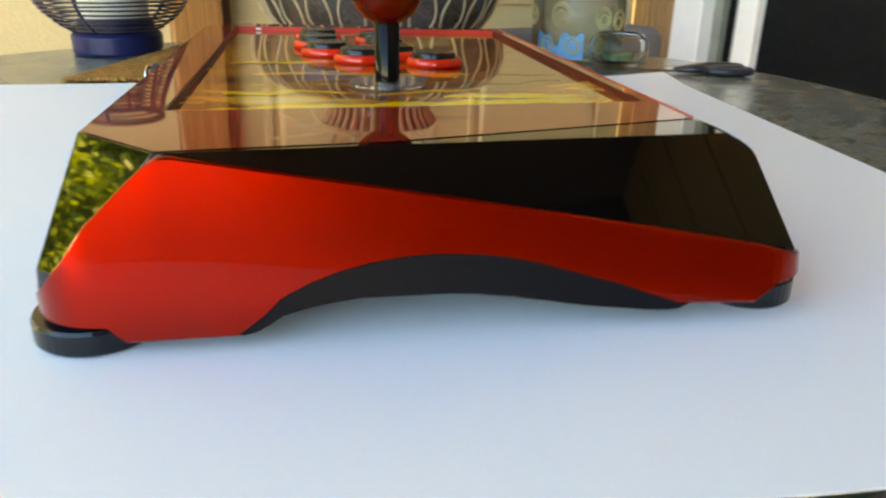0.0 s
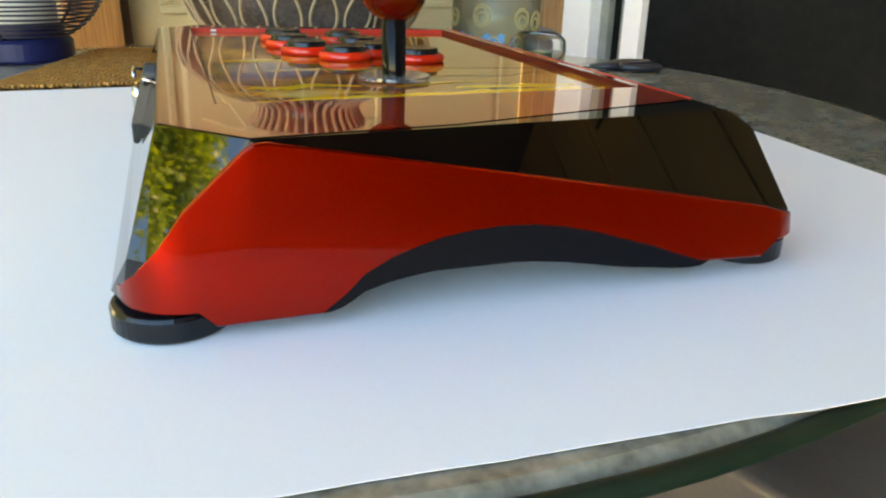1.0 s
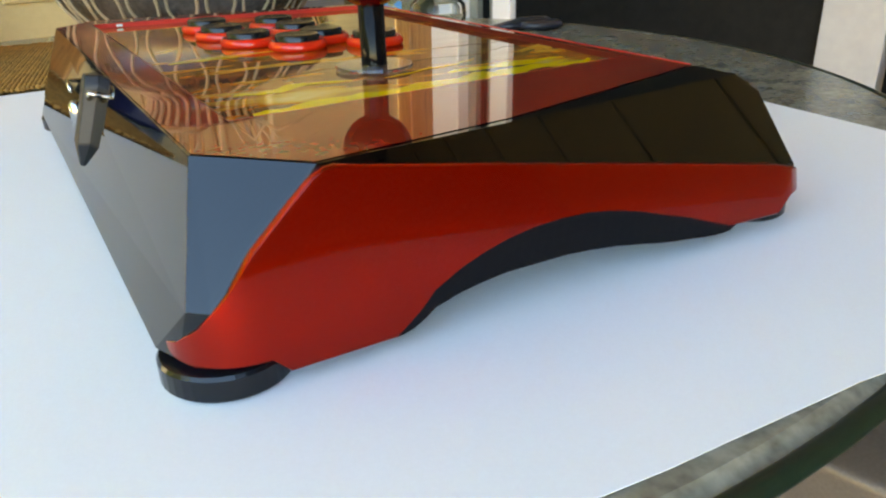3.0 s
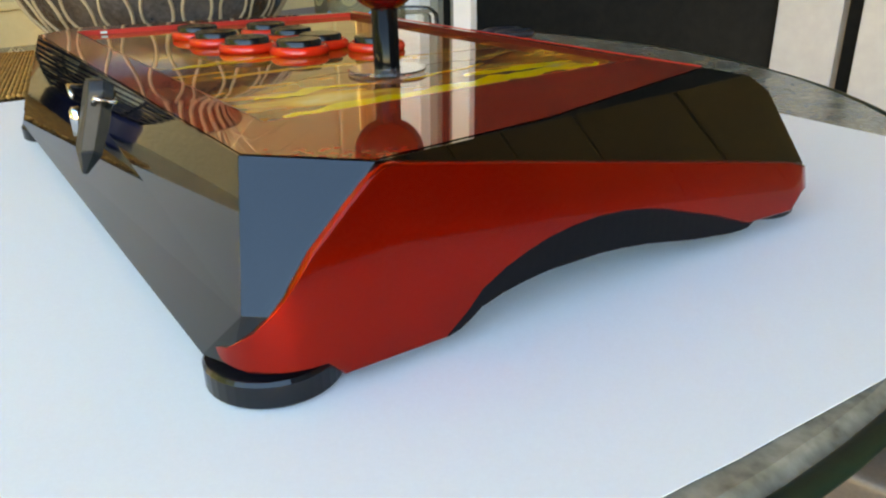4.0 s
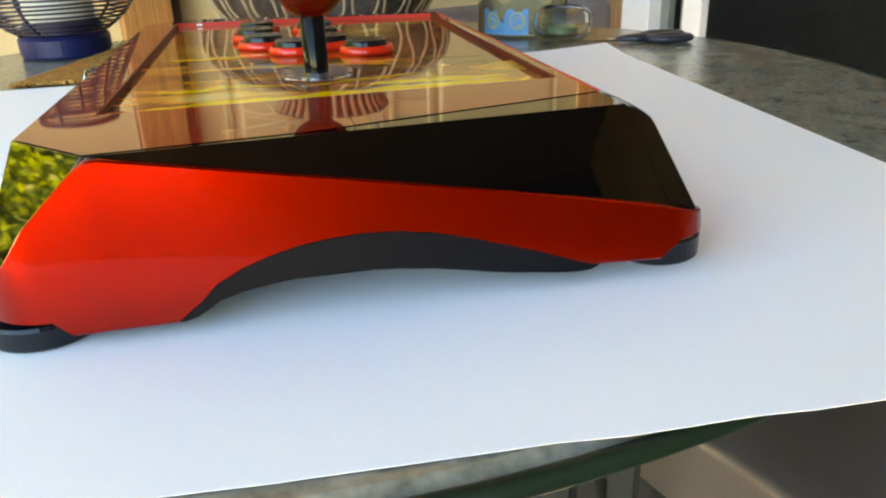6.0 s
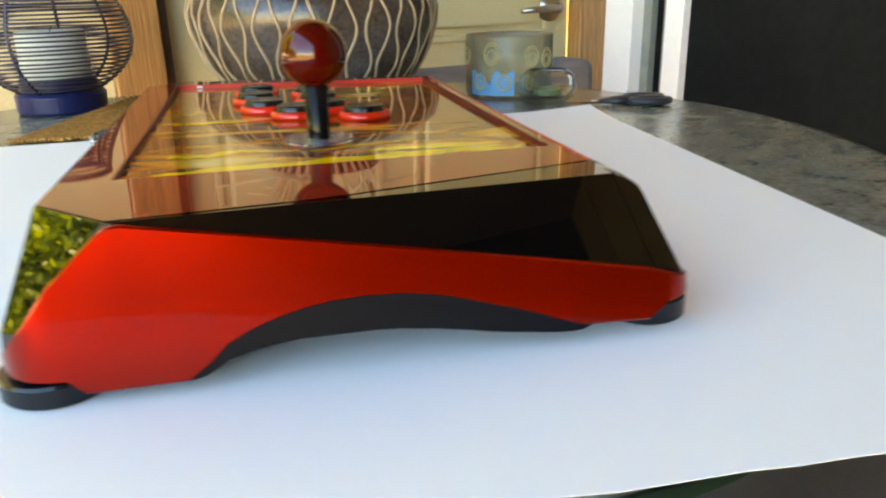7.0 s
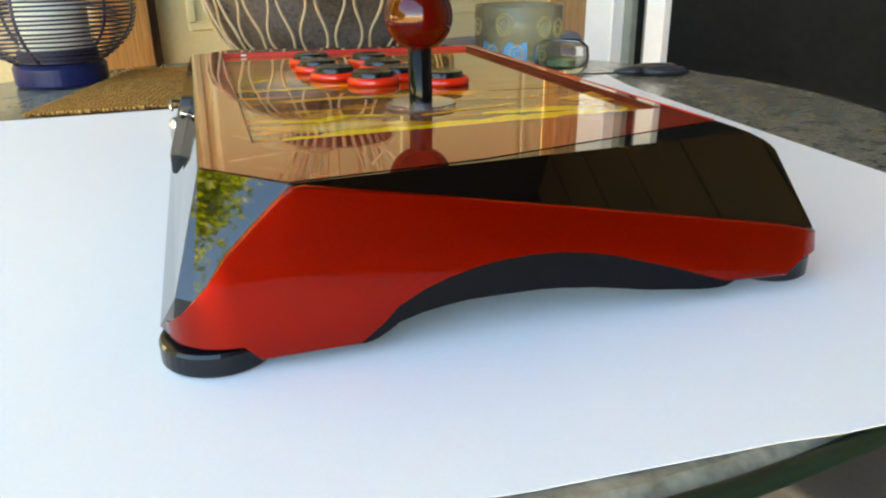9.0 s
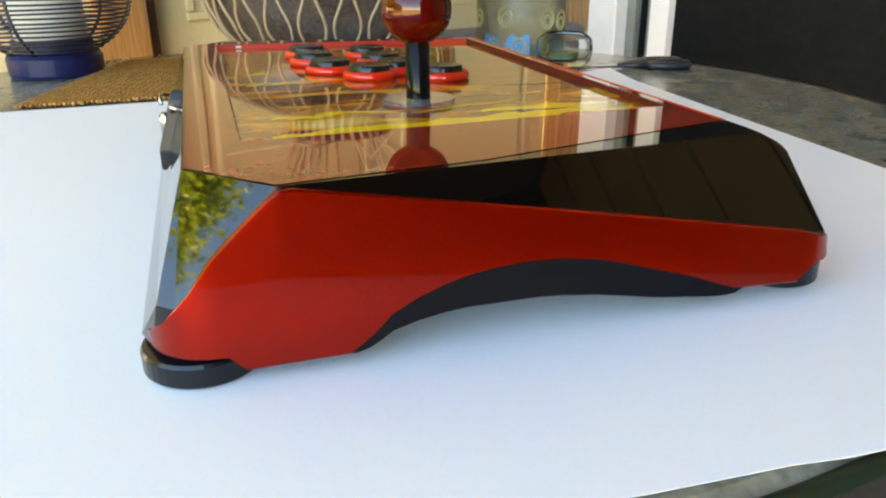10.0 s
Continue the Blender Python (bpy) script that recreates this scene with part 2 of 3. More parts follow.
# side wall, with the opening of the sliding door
# near stretch and battens are coloured darker to dim their reflection
in_room(structure("wall_east_near", box(0.0, 0.16, -4.6, -1.62, FLOOR, CEIL - 0.002), M_STUCCO_DARKENED, "stucco wall beyond the sliding door, darkened to olive for a dim reflection"))
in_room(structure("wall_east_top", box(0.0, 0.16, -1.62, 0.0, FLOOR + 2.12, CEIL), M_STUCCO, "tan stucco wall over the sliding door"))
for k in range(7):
    in_room(part("batten", box(-0.008, -0.002, -1.95 - 0.36 * k, -1.92 - 0.36 * k, FLOOR, CEIL - 0.01), M_STUCCO_DARKENED,
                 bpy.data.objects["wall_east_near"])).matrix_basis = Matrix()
# unseen wall, added to keep the sky out of the shell's reflections
in_room(structure("wall_south", box(-2.6, -0.002, -4.6, -4.45, FLOOR, CEIL - 0.002), M_BACKDROP, "unseen dark wall added to block the sky behind the camera"))
# roof out of view, run on to the south wall to cut sky light
in_room(structure("ceiling", box(-2.25, 0.2, -4.7, 0.2, CEIL, CEIL + 0.12), M_ROOF, "dark patio roof soffit, unseen, extended to block sky light"))


def panel_door():
    """The tan panelled entry door with its oak casing and lever handle."""
    door = structure("door_1", box(-1.044, -0.106, 0.03, 0.07, FLOOR + 0.01, FLOOR + 2.04), M_TAN, "closed tan painted panel door")
    in_room(door)
    zs = ((FLOOR + 0.16, FLOOR + 0.70), (FLOOR + 0.76, FLOOR + 1.32), (FLOOR + 1.42, FLOOR + 1.92))
    for z0, z1 in zs:
        for x0, x1 in ((-0.985, -0.615), (-0.535, -0.165)):
            p = part("door_panel", box(x0 + 0.03, x1 - 0.03, 0.018, 0.035, z0 + 0.03, z1 - 0.03), M_TAN, door, bevel=0.008)
            b = bmesh.new()
            for q in ((x0, x1, 0.022, 0.032, z0, z0 + 0.016), (x0, x1, 0.022, 0.032, z1 - 0.016, z1),
                      (x0, x0 + 0.016, 0.022, 0.032, z0 + 0.016, z1 - 0.016), (x1 - 0.016, x1, 0.022, 0.032, z0 + 0.016, z1 - 0.016)):
                box(*q, bm=b)
            part("moulding", b, M_TAN, door, bevel=0.004)
    handle = part("door_handle", lathe([(0, 0), (0.032, 0), (0.032, 0.008), (0.012, 0.012), (0.012, 0.045), (0, 0.045)], 24), M_STEEL, door, "brushed nickel lever handle", True)
    handle.matrix_basis = pose(-0.165, 0.03, 0.085, 90, 0, 0)
    lever = part("lever", tube([(0, 0, 0.04), (-0.03, 0.0, 0.046), (-0.11, -0.004, 0.046)], [0.009, 0.009, 0.006], 10), M_STEEL, handle, smooth=True)
    for nm, q in (("casing_right", (-0.104, -0.014, -0.018, 0.03, FLOOR, FLOOR + 2.12)), ("casing_left", (-1.148, -1.062, -0.018, 0.03, FLOOR, FLOOR + 2.12)),
                  ("casing_top", (-1.06, -0.106, -0.016, 0.03, FLOOR + 2.045, FLOOR + 2.12))):
        in_room(tagged(part("trim_" + nm, box(*q), M_WOOD, bevel=0.004), "oak door casing", "trim", kind="structure"))
    # solid dark strip paints the shade of the gap at the door's edge
    in_room(tagged(part("trim_gap", box(-1.060, -1.045, 0.0, 0.06, FLOOR, FLOOR + 2.04), M_GAP_SHADE), "dark strip for the shaded gap beside the door", "trim", kind="structure"))


panel_door()


def sliding_door():
    """White vinyl sliding door on the side wall; local y runs back from the corner."""
    fr = structure("window_1", box(-0.025, 0.06, -0.105, 0.0, FLOOR, FLOOR + 2.12), M_WHITE, "white vinyl sliding door with dark mesh screen", bevel=0.004)
    in_room(fr)
    def piece(nm, x0, x1, b0, b1, z0, z1, mat, lab=""):
        return part(nm, box(x0, x1, -b1, -b0, z0, z1), mat, fr, lab, bevel=0.002)
    top = FLOOR + 2.12
    piece("seal", 0.012, 0.05, 0.106, 0.132, FLOOR, top, M_TRACK, "grey seal strip")
    piece("glass_strip", 0.03, 0.05, 0.1325, 0.172, FLOOR, top, M_SCREEN)
    piece("seal", 0.008, 0.05, 0.1725, 0.195, FLOOR, top, M_TRACK, "grey seal strip")
    piece("stile", -0.012, 0.04, 0.196, 0.248, FLOOR + 0.03, top - 0.03, M_WHITE)
    piece("screen", 0.008, 0.018, 0.249, 0.919, FLOOR + 0.1, top - 0.1, M_SCREEN, "dark mesh insect screen")
    piece("rail", -0.012, 0.04, 0.249, 0.919, FLOOR + 0.03, FLOOR + 0.1, M_WHITE)
    piece("rail", -0.012, 0.04, 0.249, 0.919, top - 0.1, top - 0.03, M_WHITE)
    # near stile and jambs carry their dimmer light in the colour
    piece("stile", -0.012, 0.04, 0.920, 1.025, FLOOR + 0.03, top - 0.03, M_WHITE_SHADED)
    piece("glass_strip", 0.03, 0.05, 1.026, 1.056, FLOOR, top, M_SCREEN)
    piece("jamb", -0.025, 0.06, 1.057, 1.17, FLOOR, top, M_WHITE_SHADED)
    piece("glass_strip", 0.02, 0.05, 1.171, 1.5, FLOOR + 0.1, top - 0.05, M_SCREEN)
    piece("jamb", -0.025, 0.06, 1.501, 1.619, FLOOR, top, M_WHITE_SHADED)


sliding_door()

# wall lamp on the side wall
lamp = thing("wall_lamp", 0, 0, 0, "small lit wall lamp with a warm bulb", "lamp")
lamp.matrix_basis = ROOM @ pose(-0.002, -3.24, 1.415)
part("backplate", box(-0.02, 0.0, -0.05, 0.05, -0.09, 0.09), M_IRON, lamp, bevel=0.004)
part("arm", tube([(-0.015, 0, 0.05), (-0.08, 0, 0.09), (-0.11, 0, 0.06)], 0.008), M_IRON, lamp, smooth=True)
part("hood", lathe([(0.012, 0.05), (0.05, 0.02), (0.052, 0.018), (0.01, 0.045)], 20, -0.11), M_IRON, lamp, smooth=True)
part("bulb", lathe([(0, -0.018), (0.010, -0.015), (0.014, -0.004), (0.010, 0.008), (0.006, 0.02)], 16, -0.11), M_BULB, lamp, "glowing warm bulb", True)

# ---- the round patio table ----
TC, TR = (-0.05, 0.43), 0.53
table = thing("patio_table", TC[0], TC[1], FLOOR, "round patio table, mottled slate-look top in a dark green rim", "table")
Z = -FLOOR
part("tabletop", lathe([(0, Z), (TR - 0.006, Z), (TR, Z - 0.003), (TR, Z - 0.012), (0, Z - 0.012)], 128), M_TABLE, table, "mottled tan and grey glossy top")
part("rim", tube([((TR + 0.002) * math.cos(a), (TR + 0.002) * math.sin(a), Z - 0.0046) for a in np.linspace(0, 2 * math.pi, 129)[:-1]], 0.0037, 14, closed=True), M_RIM, table, "dark green enamelled rim", True)
for k in range(4):
    for r, deg in ((0.33, -41), (0.29, -48.5)):
        a = radians(deg + 90 * k)
        bm = box(-0.012, 0.012, -0.009, 0.009, 0.0, Z - 0.013)
        bmesh.ops.transform(bm, matrix=pose(r * math.cos(a), r * math.sin(a), 0, 0, 0, deg + 90 * k), verts=bm.verts)
        part("leg", bm, M_IRON, table, bevel=0.002)
part("ring", tube([(0.31 * math.cos(a), 0.31 * math.sin(a), 0.28) for a in np.linspace(0, 2 * math.pi, 65)[:-1]], 0.009, 8, closed=True), M_IRON, table, smooth=True)


# ---- white card sheet under the stick ----
def card():
    bm = bmesh.new()
    nx, ny = 36, 32
    c = [Vector((-0.43, -0.074)), Vector((0.2815, -0.1000)), Vector((0.3170, 0.575)), Vector((-0.42, 0.546))]
    grid = []
    for j in range(ny + 1):
        row = []
        for i in range(nx + 1):
            s, t = i / nx, j / ny
            p = c[0] * (1 - s) * (1 - t) + c[1] * s * (1 - t) + c[2] * s * t + c[3] * (1 - s) * t
            edge = min(s, 1 - s, t, 1 - t)
            z = 0.0009 + 0.00012 * max(0.0, 1 - edge / 0.10) * (0.5 + noise.noise((p.x * 7, p.y * 7, 0)))
            if s > 0.9 and t > 0.9:
                z += 0.004 * (s - 0.9) * (t - 0.9) * 100
            if t < 0.02:
                p = p + Vector((0, 0.0015 * noise.noise((p.x * 30, 1, 0))))
            row.append(bm.verts.new((p.x, p.y, z)))
        grid.append(row)
    for j in range(ny):
        for i in range(nx):
            bm.faces.new((grid[j][i], grid[j][i + 1], grid[j + 1][i + 1], grid[j + 1][i]))
    ob = part("card_sheet", bm, M_PAPER)
    md = ob.modifiers.new("thick", "SOLIDIFY")
    md.thickness, md.offset = 0.00025, -1
    return tagged(ob, "large sheet of white card lying on the table", "paper")


card()

# ---- the arcade stick ----
MID = 0.2125


def ztop(x, y=0.0):
    return 0.0705 - (x + 0.139) * 0.0115


stick = thing("arcade_stick", -0.02, MID, 0.0, "glossy black and red arcade fight stick on white card", "game controller")
# the case stands a little askew: its long sides run 2 degrees off the table's line
SKEW = Matrix(((1, -0.028, 0, 0.00084), (0, 1, 0, 0), (0, 0, 1, 0), (0, 0, 0, 1)))
STICK_INV = Matrix.Translation((0.02, -MID, 0.0)) @ SKEW


def spart(name, bm, mat, parent=stick, label="", smooth=False, bevel=0.0):
    """A part of the stick whose mesh is given in world coordinates."""
    if parent is stick:
        bmesh.ops.transform(bm, matrix=STICK_INV, verts=bm.verts)
    return part(name, bm, mat, parent, label, smooth, bevel)


RECESS = ((-0.117, 0.066), (0.0855, 0.085), (0.0900, 0.391), (-0.116, 0.395))
DEEP = 0.0028


def shell():
    near = dict(B=(-0.139, 0.032, ztop(-0.139)), A=(-0.110, 0.003, ztop(-0.110)), I=(0.0998, 0.0262, ztop(0.0998)),
                c1=(-0.152, 0.009, 0.031), c2=(-0.146, 0.0035, 0.031), g1=(0.1172, 0.0092, 0.0266), g2=(0.1240, 0.022, 0.0225),
                b0=(-0.1600, 0.026, 0.0130), b9=(-0.1555, 0.0140, 0.0135), b1=(-0.1460, 0.0053, 0.0150), b2=(-0.134, 0.0027, 0.0175),
                b3=(0.105, 0.0035, 0.0175), b4=(0.1165, 0.0085, 0.0175), b5=(0.1235, 0.022, 0.0175),
                u0=(-0.148, 0.030, 0.0185), u2=(-0.132, 0.012, 0.0185), u3=(0.102, 0.012, 0.0185), u5=(0.114, 0.030, 0.0185))
    bm = bmesh.new()
    v = {}
    for k, (x, y, z) in near.items():
        v[k] = bm.verts.new((x, y, z))
        v[k + "_"] = bm.verts.new((x, 2 * MID - y, z))
    toe = []
    half = ("A I g1", "I g2 g1", "B c1 c2 A", "A c2 b2 b3 g1", "c1 b1 b2 c2", "c1 b9 b1", "c1 b0 b9", "g1 b3 b4", "g1 b4 b5 g2",
            "b0 u0 b9", "b9 u0 u2 b1", "b1 u2 b2", "b2 u2 u3 b3", "b3 u3 b4", "b4 u3 u5 b5")
    for f in half:
        ks = f.split()
        pair = [bm.faces.new([v[k] for k in ks]), bm.faces.new([v[k + "_"] for k in reversed(ks)])]
        if f in ("c1 b1 b2 c2", "c1 b9 b1", "c1 b0 b9"):
            toe += pair
    p = [bm.verts.new((x, y, ztop(x))) for x, y in RECESS]
    for q in ((v["B"], v["A"], p[0]), (v["A"], v["I"], p[1], p[0]), (v["I"], v["I_"], p[2], p[1]), (v["I_"], v["A_"], p[3], p[2]), (v["A_"], v["B_"], p[3]), (v["B_"], v["B"], p[0], p[3])):
        bm.faces.new(q)
    w = [bm.verts.new((x, y, ztop(x) - 0.006)) for x, y in RECESS]
    for k in range(4):
        bm.faces.new((p[k], p[(k + 1) % 4], w[(k + 1) % 4], w[k]))
    bm.faces.new(w)
    bm.faces.new([v[k] for k in "B B_ c1_ b0_ b0 c1".split()])
    bm.faces.new([v[k] for k in "I I_ g2_ b5_ b5 g2".split()][::-1])
    bm.faces.new([v[k] for k in "b0 b0_ u0_ u0".split()])
    bm.faces.new([v[k] for k in "b5 b5_ u5_ u5".split()][::-1])
    bm.faces.new([v[k] for k in "u0 u0_ u2_ u3_ u5_ u5 u3 u2".split()])
    # the front top edge is rolled over
    nose = [e for e in bm.edges if {e.verts[0], e.verts[1]} == {v["I"], v["I_"]}]
    made = bmesh.ops.bevel(bm, geom=nose, offset=0.0095, segments=8, profile=0.5, affect="EDGES", clamp_overlap=False)
    bm.faces.index_update()
    rolled = [f.index for f in list(made["faces"]) + toe]
    body = spart("body", bm, M_BLACK, label="glossy black faceted shell", bevel=0.0016)
    for k in rolled:
        body.data.polygons[k].use_smooth = True
    return body


shell()

HI = [(-0.172, 0.0168), (-0.162, 0.0195), (-0.152, 0.0260), (-0.142, 0.0363), (-0.133, 0.0480), (-0.121, 0.0595), (-0.1125, 0.0672), (-0.109, 0.0692), (-0.105, 0.0695), (0.100, 0.0307), (0.109, 0.0283), (0.118, 0.0258), (0.128, 0.0236), (0.136, 0.0223)]
LO = [(-0.172, 0.0148), (-0.155, 0.0126), (-0.131, 0.0118), (-0.1255, 0.0062), (-0.089, 0.0066), (-0.080, 0.0135), (-0.074, 0.0195), (-0.064, 0.0247), (-0.054, 0.0282),
      (-0.044, 0.0307), (-0.033, 0.0322), (-0.020, 0.0328), (-0.007, 0.0320), (0.006, 0.0300), (0.018, 0.0270), (0.032, 0.0226), (0.046, 0.0183), (0.058, 0.0139), (0.069, 0.0100), (0.099, 0.0090), (0.108, 0.0155), (0.136, 0.0165)]


def red_side(mirror):
    """Red side cheek: a plate with an arched foot line, bent round both corners."""
    def bend(x, depth):
        if x < -0.134:
            r, th = 0.026, (-0.134 - x) / 0.026
            return (-0.134 - (r - depth) * math.sin(th), r - (r - depth) * math.cos(th))
        if x > 0.105:
            r, th = 0.020, (x - 0.105) / 0.020
            return (0.105 + (r - depth) * math.sin(th), r - (r - depth) * math.cos(th))
        return (x, depth)
    xs = sorted({round(x, 4) for x, _ in HI + LO} | {round(float(x), 4) for x in np.linspace(-0.172, 0.136, 70)})
    bm = bmesh.new()
    cols = []
    for x in xs:
        lo, hi = lerp_rows(LO, x), lerp_rows(HI, x)
        lo = min(lo, hi - 0.001)
        ring = []
        e = min(0.0007, (hi - lo) * 0.3)
        for depth, z in ((0.0032, lo), (0.0008, lo), (0.0, lo + e), (0.0, lo + 1.5 * e), (0.0, hi - 1.5 * e), (0.0, hi - e), (0.0004, hi - 0.35 * e), (0.0012, hi), (0.0032, hi)):
            thin = 0.0020 * min(1.0, max(0.0, (-0.146 - x) / 0.024))
            px, py = bend(x, max(depth, thin))
            py += 0.0045 * min(1.0, max(0.0, (x + 0.11) / 0.215)) * (z - 0.008) / 0.022
            if mirror:
                py = 2 * MID - py
            ring.append(bm.verts.new((px, py, z)))
        cols.append(ring)
    n = len(cols[0])
    for a, b in zip(cols, cols[1:]):
        for k in range(n):
            bm.faces.new((a[k], b[k], b[(k + 1) % n], a[(k + 1) % n]))
    bm.faces.new(cols[0])
    bm.faces.new(cols[-1][::-1])
    ob = spart("side_cheek", bm, M_RED, label="glossy candy red side cheek", smooth=True)
    md = ob.modifiers.new("split", "EDGE_SPLIT")
    md.split_angle = radians(38)


red_side(False)
red_side(True)

for fx, fy, h in ((-0.1395, 0.0220, 0.0112), (0.1092, 0.0280, 0.0130)):
    for y in (fy, 2 * MID - fy):
        rf = 0.0215 if fx < 0 else 0.0195
        spart("foot", lathe([(0, 0.0013), (rf - 0.0008, 0.0013), (rf, 0.0022), (rf, h - 0.002), (rf - 0.0008, h - 0.0007), (0.0150, h), (0.0140, 0.0186), (0, 0.0186)], 40, fx, y), M_RUBBER, label="black rubber foot", smooth=False)
# dark inner skirt that shows under the arches, itself arched
def lean(x, z):
    """How far the cheek leans in towards the front."""
    return 0.0045 * min(1.0, max(0.0, (x + 0.11) / 0.215)) * (z - 0.008) / 0.022


def skirt(mirror):
    bm = bmesh.new()
    cols = []
    for x in np.linspace(-0.096, 0.078, 40):
        lo = lerp_rows(LO, x)
        arch = max(0.0, math.sin(math.pi * min(1.0, max(0.0, (x + 0.090) / 0.162)))) ** 0.7
        z0, z1 = max(0.0066, lo - 0.0145 * arch), lo + 0.0035
        ring = []
        for d, z in ((0.0009, z0), (0.0009, z1), (0.0100, z1), (0.0100, z0)):
            y = d + lean(x, z)
            ring.append(bm.verts.new((x, 2 * MID - y if mirror else y, z)))
        cols.append(ring)
    for p, q in zip(cols, cols[1:]):
        for k in range(4):
            bm.faces.new((p[k], q[k], q[(k + 1) % 4], p[(k + 1) % 4]))
    bm.faces.new(cols[0])
    bm.faces.new(cols[-1][::-1])
    spart("skirt", bm, M_UNDER, label="dark inner skirt behind the arch", smooth=False)


skirt(False)
skirt(True)

# top artwork plates
def top_plate(name, outline, lift, mat, label, thick=0.0006):
    return spart(name, slab(outline, lambda x, y: ztop(x) + lift, lambda x, y: ztop(x) + lift + thick), mat, label=label)


def top_border():
    """Dark red printed sheet round the recess, and its walls: bright red near and far, deep red left and right."""
    bm = bmesh.new()
    o = [bm.verts.new((x, y, ztop(x) + 0.0003)) for x, y in ((-0.1380, 0.0325), (-0.1099, 0.0043), (0.0905, 0.0500), (0.0950, 0.397), (-0.1099, 0.4207), (-0.1380, 0.3925))]
    near = bm.verts.new((-0.035, 0.0150, ztop(-0.035) + 0.0003))
    p = [bm.verts.new((x, y, ztop(x) + 0.0003)) for x, y in RECESS]
    for q in ((o[0], o[1], p[0]), (o[1], near, p[0]), (near, o[2], p[1], p[0]), (o[2], o[3], p[2], p[1]), (o[3], o[4], p[3], p[2]), (o[4], o[5], p[3]), (o[5], o[0], p[0], p[3])):
        bm.faces.new(q)
    spart("top_sheet", bm, M_PLATE, label="dark red printed border sheet")
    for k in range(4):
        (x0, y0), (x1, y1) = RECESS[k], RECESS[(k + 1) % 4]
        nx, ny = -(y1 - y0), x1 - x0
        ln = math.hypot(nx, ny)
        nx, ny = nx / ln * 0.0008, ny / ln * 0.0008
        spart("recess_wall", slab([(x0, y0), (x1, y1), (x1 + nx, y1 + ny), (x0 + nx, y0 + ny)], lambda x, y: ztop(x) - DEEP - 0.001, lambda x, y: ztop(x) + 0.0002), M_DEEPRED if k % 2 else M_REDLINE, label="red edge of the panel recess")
    spart("edge_line", slab([(0.0906, 0.0512), (0.0916, 0.0512), (0.0961, 0.396), (0.0951, 0.396)], lambda x, y: ztop(x) + 0.0001, lambda x, y: ztop(x) + 0.0006), M_REDLINE, label="thin bright red printed edge line")


top_border()


def art_material():
    m = bpy.data.materials.new("flame_artwork")
    m.use_nodes = True
    nt = m.node_tree
    p = nt.nodes["Principled BSDF"]
    p.inputs["Roughness"].default_value, p.inputs["Coat Weight"].default_value, p.inputs["Coat Roughness"].default_value = 0.03, 0.4, 0.02
    p.inputs["Coat IOR"].default_value = 1.34
    p.inputs["IOR"].default_value = 1.34
    co, mp = nt.nodes.new("ShaderNodeTexCoord"), nt.nodes.new("ShaderNodeMapping")
    mp.inputs["Scale"].default_value, mp.inputs["Rotation"].default_value = (9, 26, 1), (0, 0, 0.35)
    nt.links.new(co.outputs["Object"], mp.inputs[0])
    n = nt.nodes.new("ShaderNodeTexNoise")
    n.inputs["Scale"].default_value, n.inputs["Detail"].default_value, n.inputs["Distortion"].default_value = 1.1, 6, 1.3
    nt.links.new(mp.outputs[0], n.inputs["Vector"])
    ramp = nt.nodes.new("ShaderNodeValToRGB")
    el = ramp.color_ramp.elements
    el[0].position, el[0].color = 0.36, (0.09, 0.018, 0.008, 1)
    el[1].position, el[1].color = 0.80, (0.78, 0.60, 0.28, 1)
    for pos, c in ((0.46, (0.30, 0.050, 0.009, 1)), (0.53, (0.52, 0.14, 0.012, 1)), (0.63, (0.72, 0.36, 0.045, 1))):
        e = el.new(pos)
        e.color = c
    nt.links.new(n.outputs[0], ramp.inputs[0])
    nt.links.new(ramp.outputs[0], p.inputs["Base Color"])
    return m


top_plate("art_panel", [(-0.1162, 0.0668), (0.0847, 0.0858), (0.0892, 0.3902), (-0.1152, 0.3942)], -DEEP - 0.001, art_material(), "clear-covered panel with flame artwork", 0.001)
spart("status_window", slab([(-0.1005, 0.3926), (-0.0965, 0.3925), (-0.0965, 0.3934), (-0.1005, 0.3935)], lambda x, y: ztop(x) - DEEP + 0.0008, lambda x, y: ztop(x) - 0.0006), M_CANDLE, label="small pale window in the red edge")
for sx, sy in ((-0.1085, 0.077), (0.0800, 0.0945)):
    spart("screw", lathe([(0, ztop(sx) - DEEP), (0.0032, ztop(sx) - DEEP), (0.0028, ztop(sx) - DEEP + 0.0006), (0.0012, ztop(sx) - DEEP + 0.0004), (0, ztop(sx) - DEEP + 0.0004)], 16, sx, sy), M_IRON, label="dark panel screw")


def ribbon(rows, lift=-0.00276):
    """Flat printed stroke: rows of x, y, half width."""
    bm = bmesh.new()
    L = [bm.verts.new((x, y - w, ztop(x) + lift)) for x, y, w in rows]
    R = [bm.verts.new((x, y + w, ztop(x) + lift)) for x, y, w in rows]
    for k in range(len(rows) - 1):
        bm.faces.new((L[k], L[k + 1], R[k + 1], R[k]))
    return bm


def stroke(x0, x1, y, amp, width, seed, slope=0.0, n=60):
    rows = []
    for k in range(n + 1):
        s = k / n
        x = x0 + (x1 - x0) * s
        yy = y + slope * (x - x0) + amp * noise.noise((x * 38 + seed, seed, 0)) + 0.35 * amp * noise.noise((x * 120, seed, 3))
        w = width * (0.25 + 0.75 * math.sin(math.pi * min(1, s * 1.05)) ** 0.6) * (0.75 + 0.5 * noise.noise((x * 60, 7, seed)))
        rows.append((x, yy, max(0.0003, w)))
    return rows


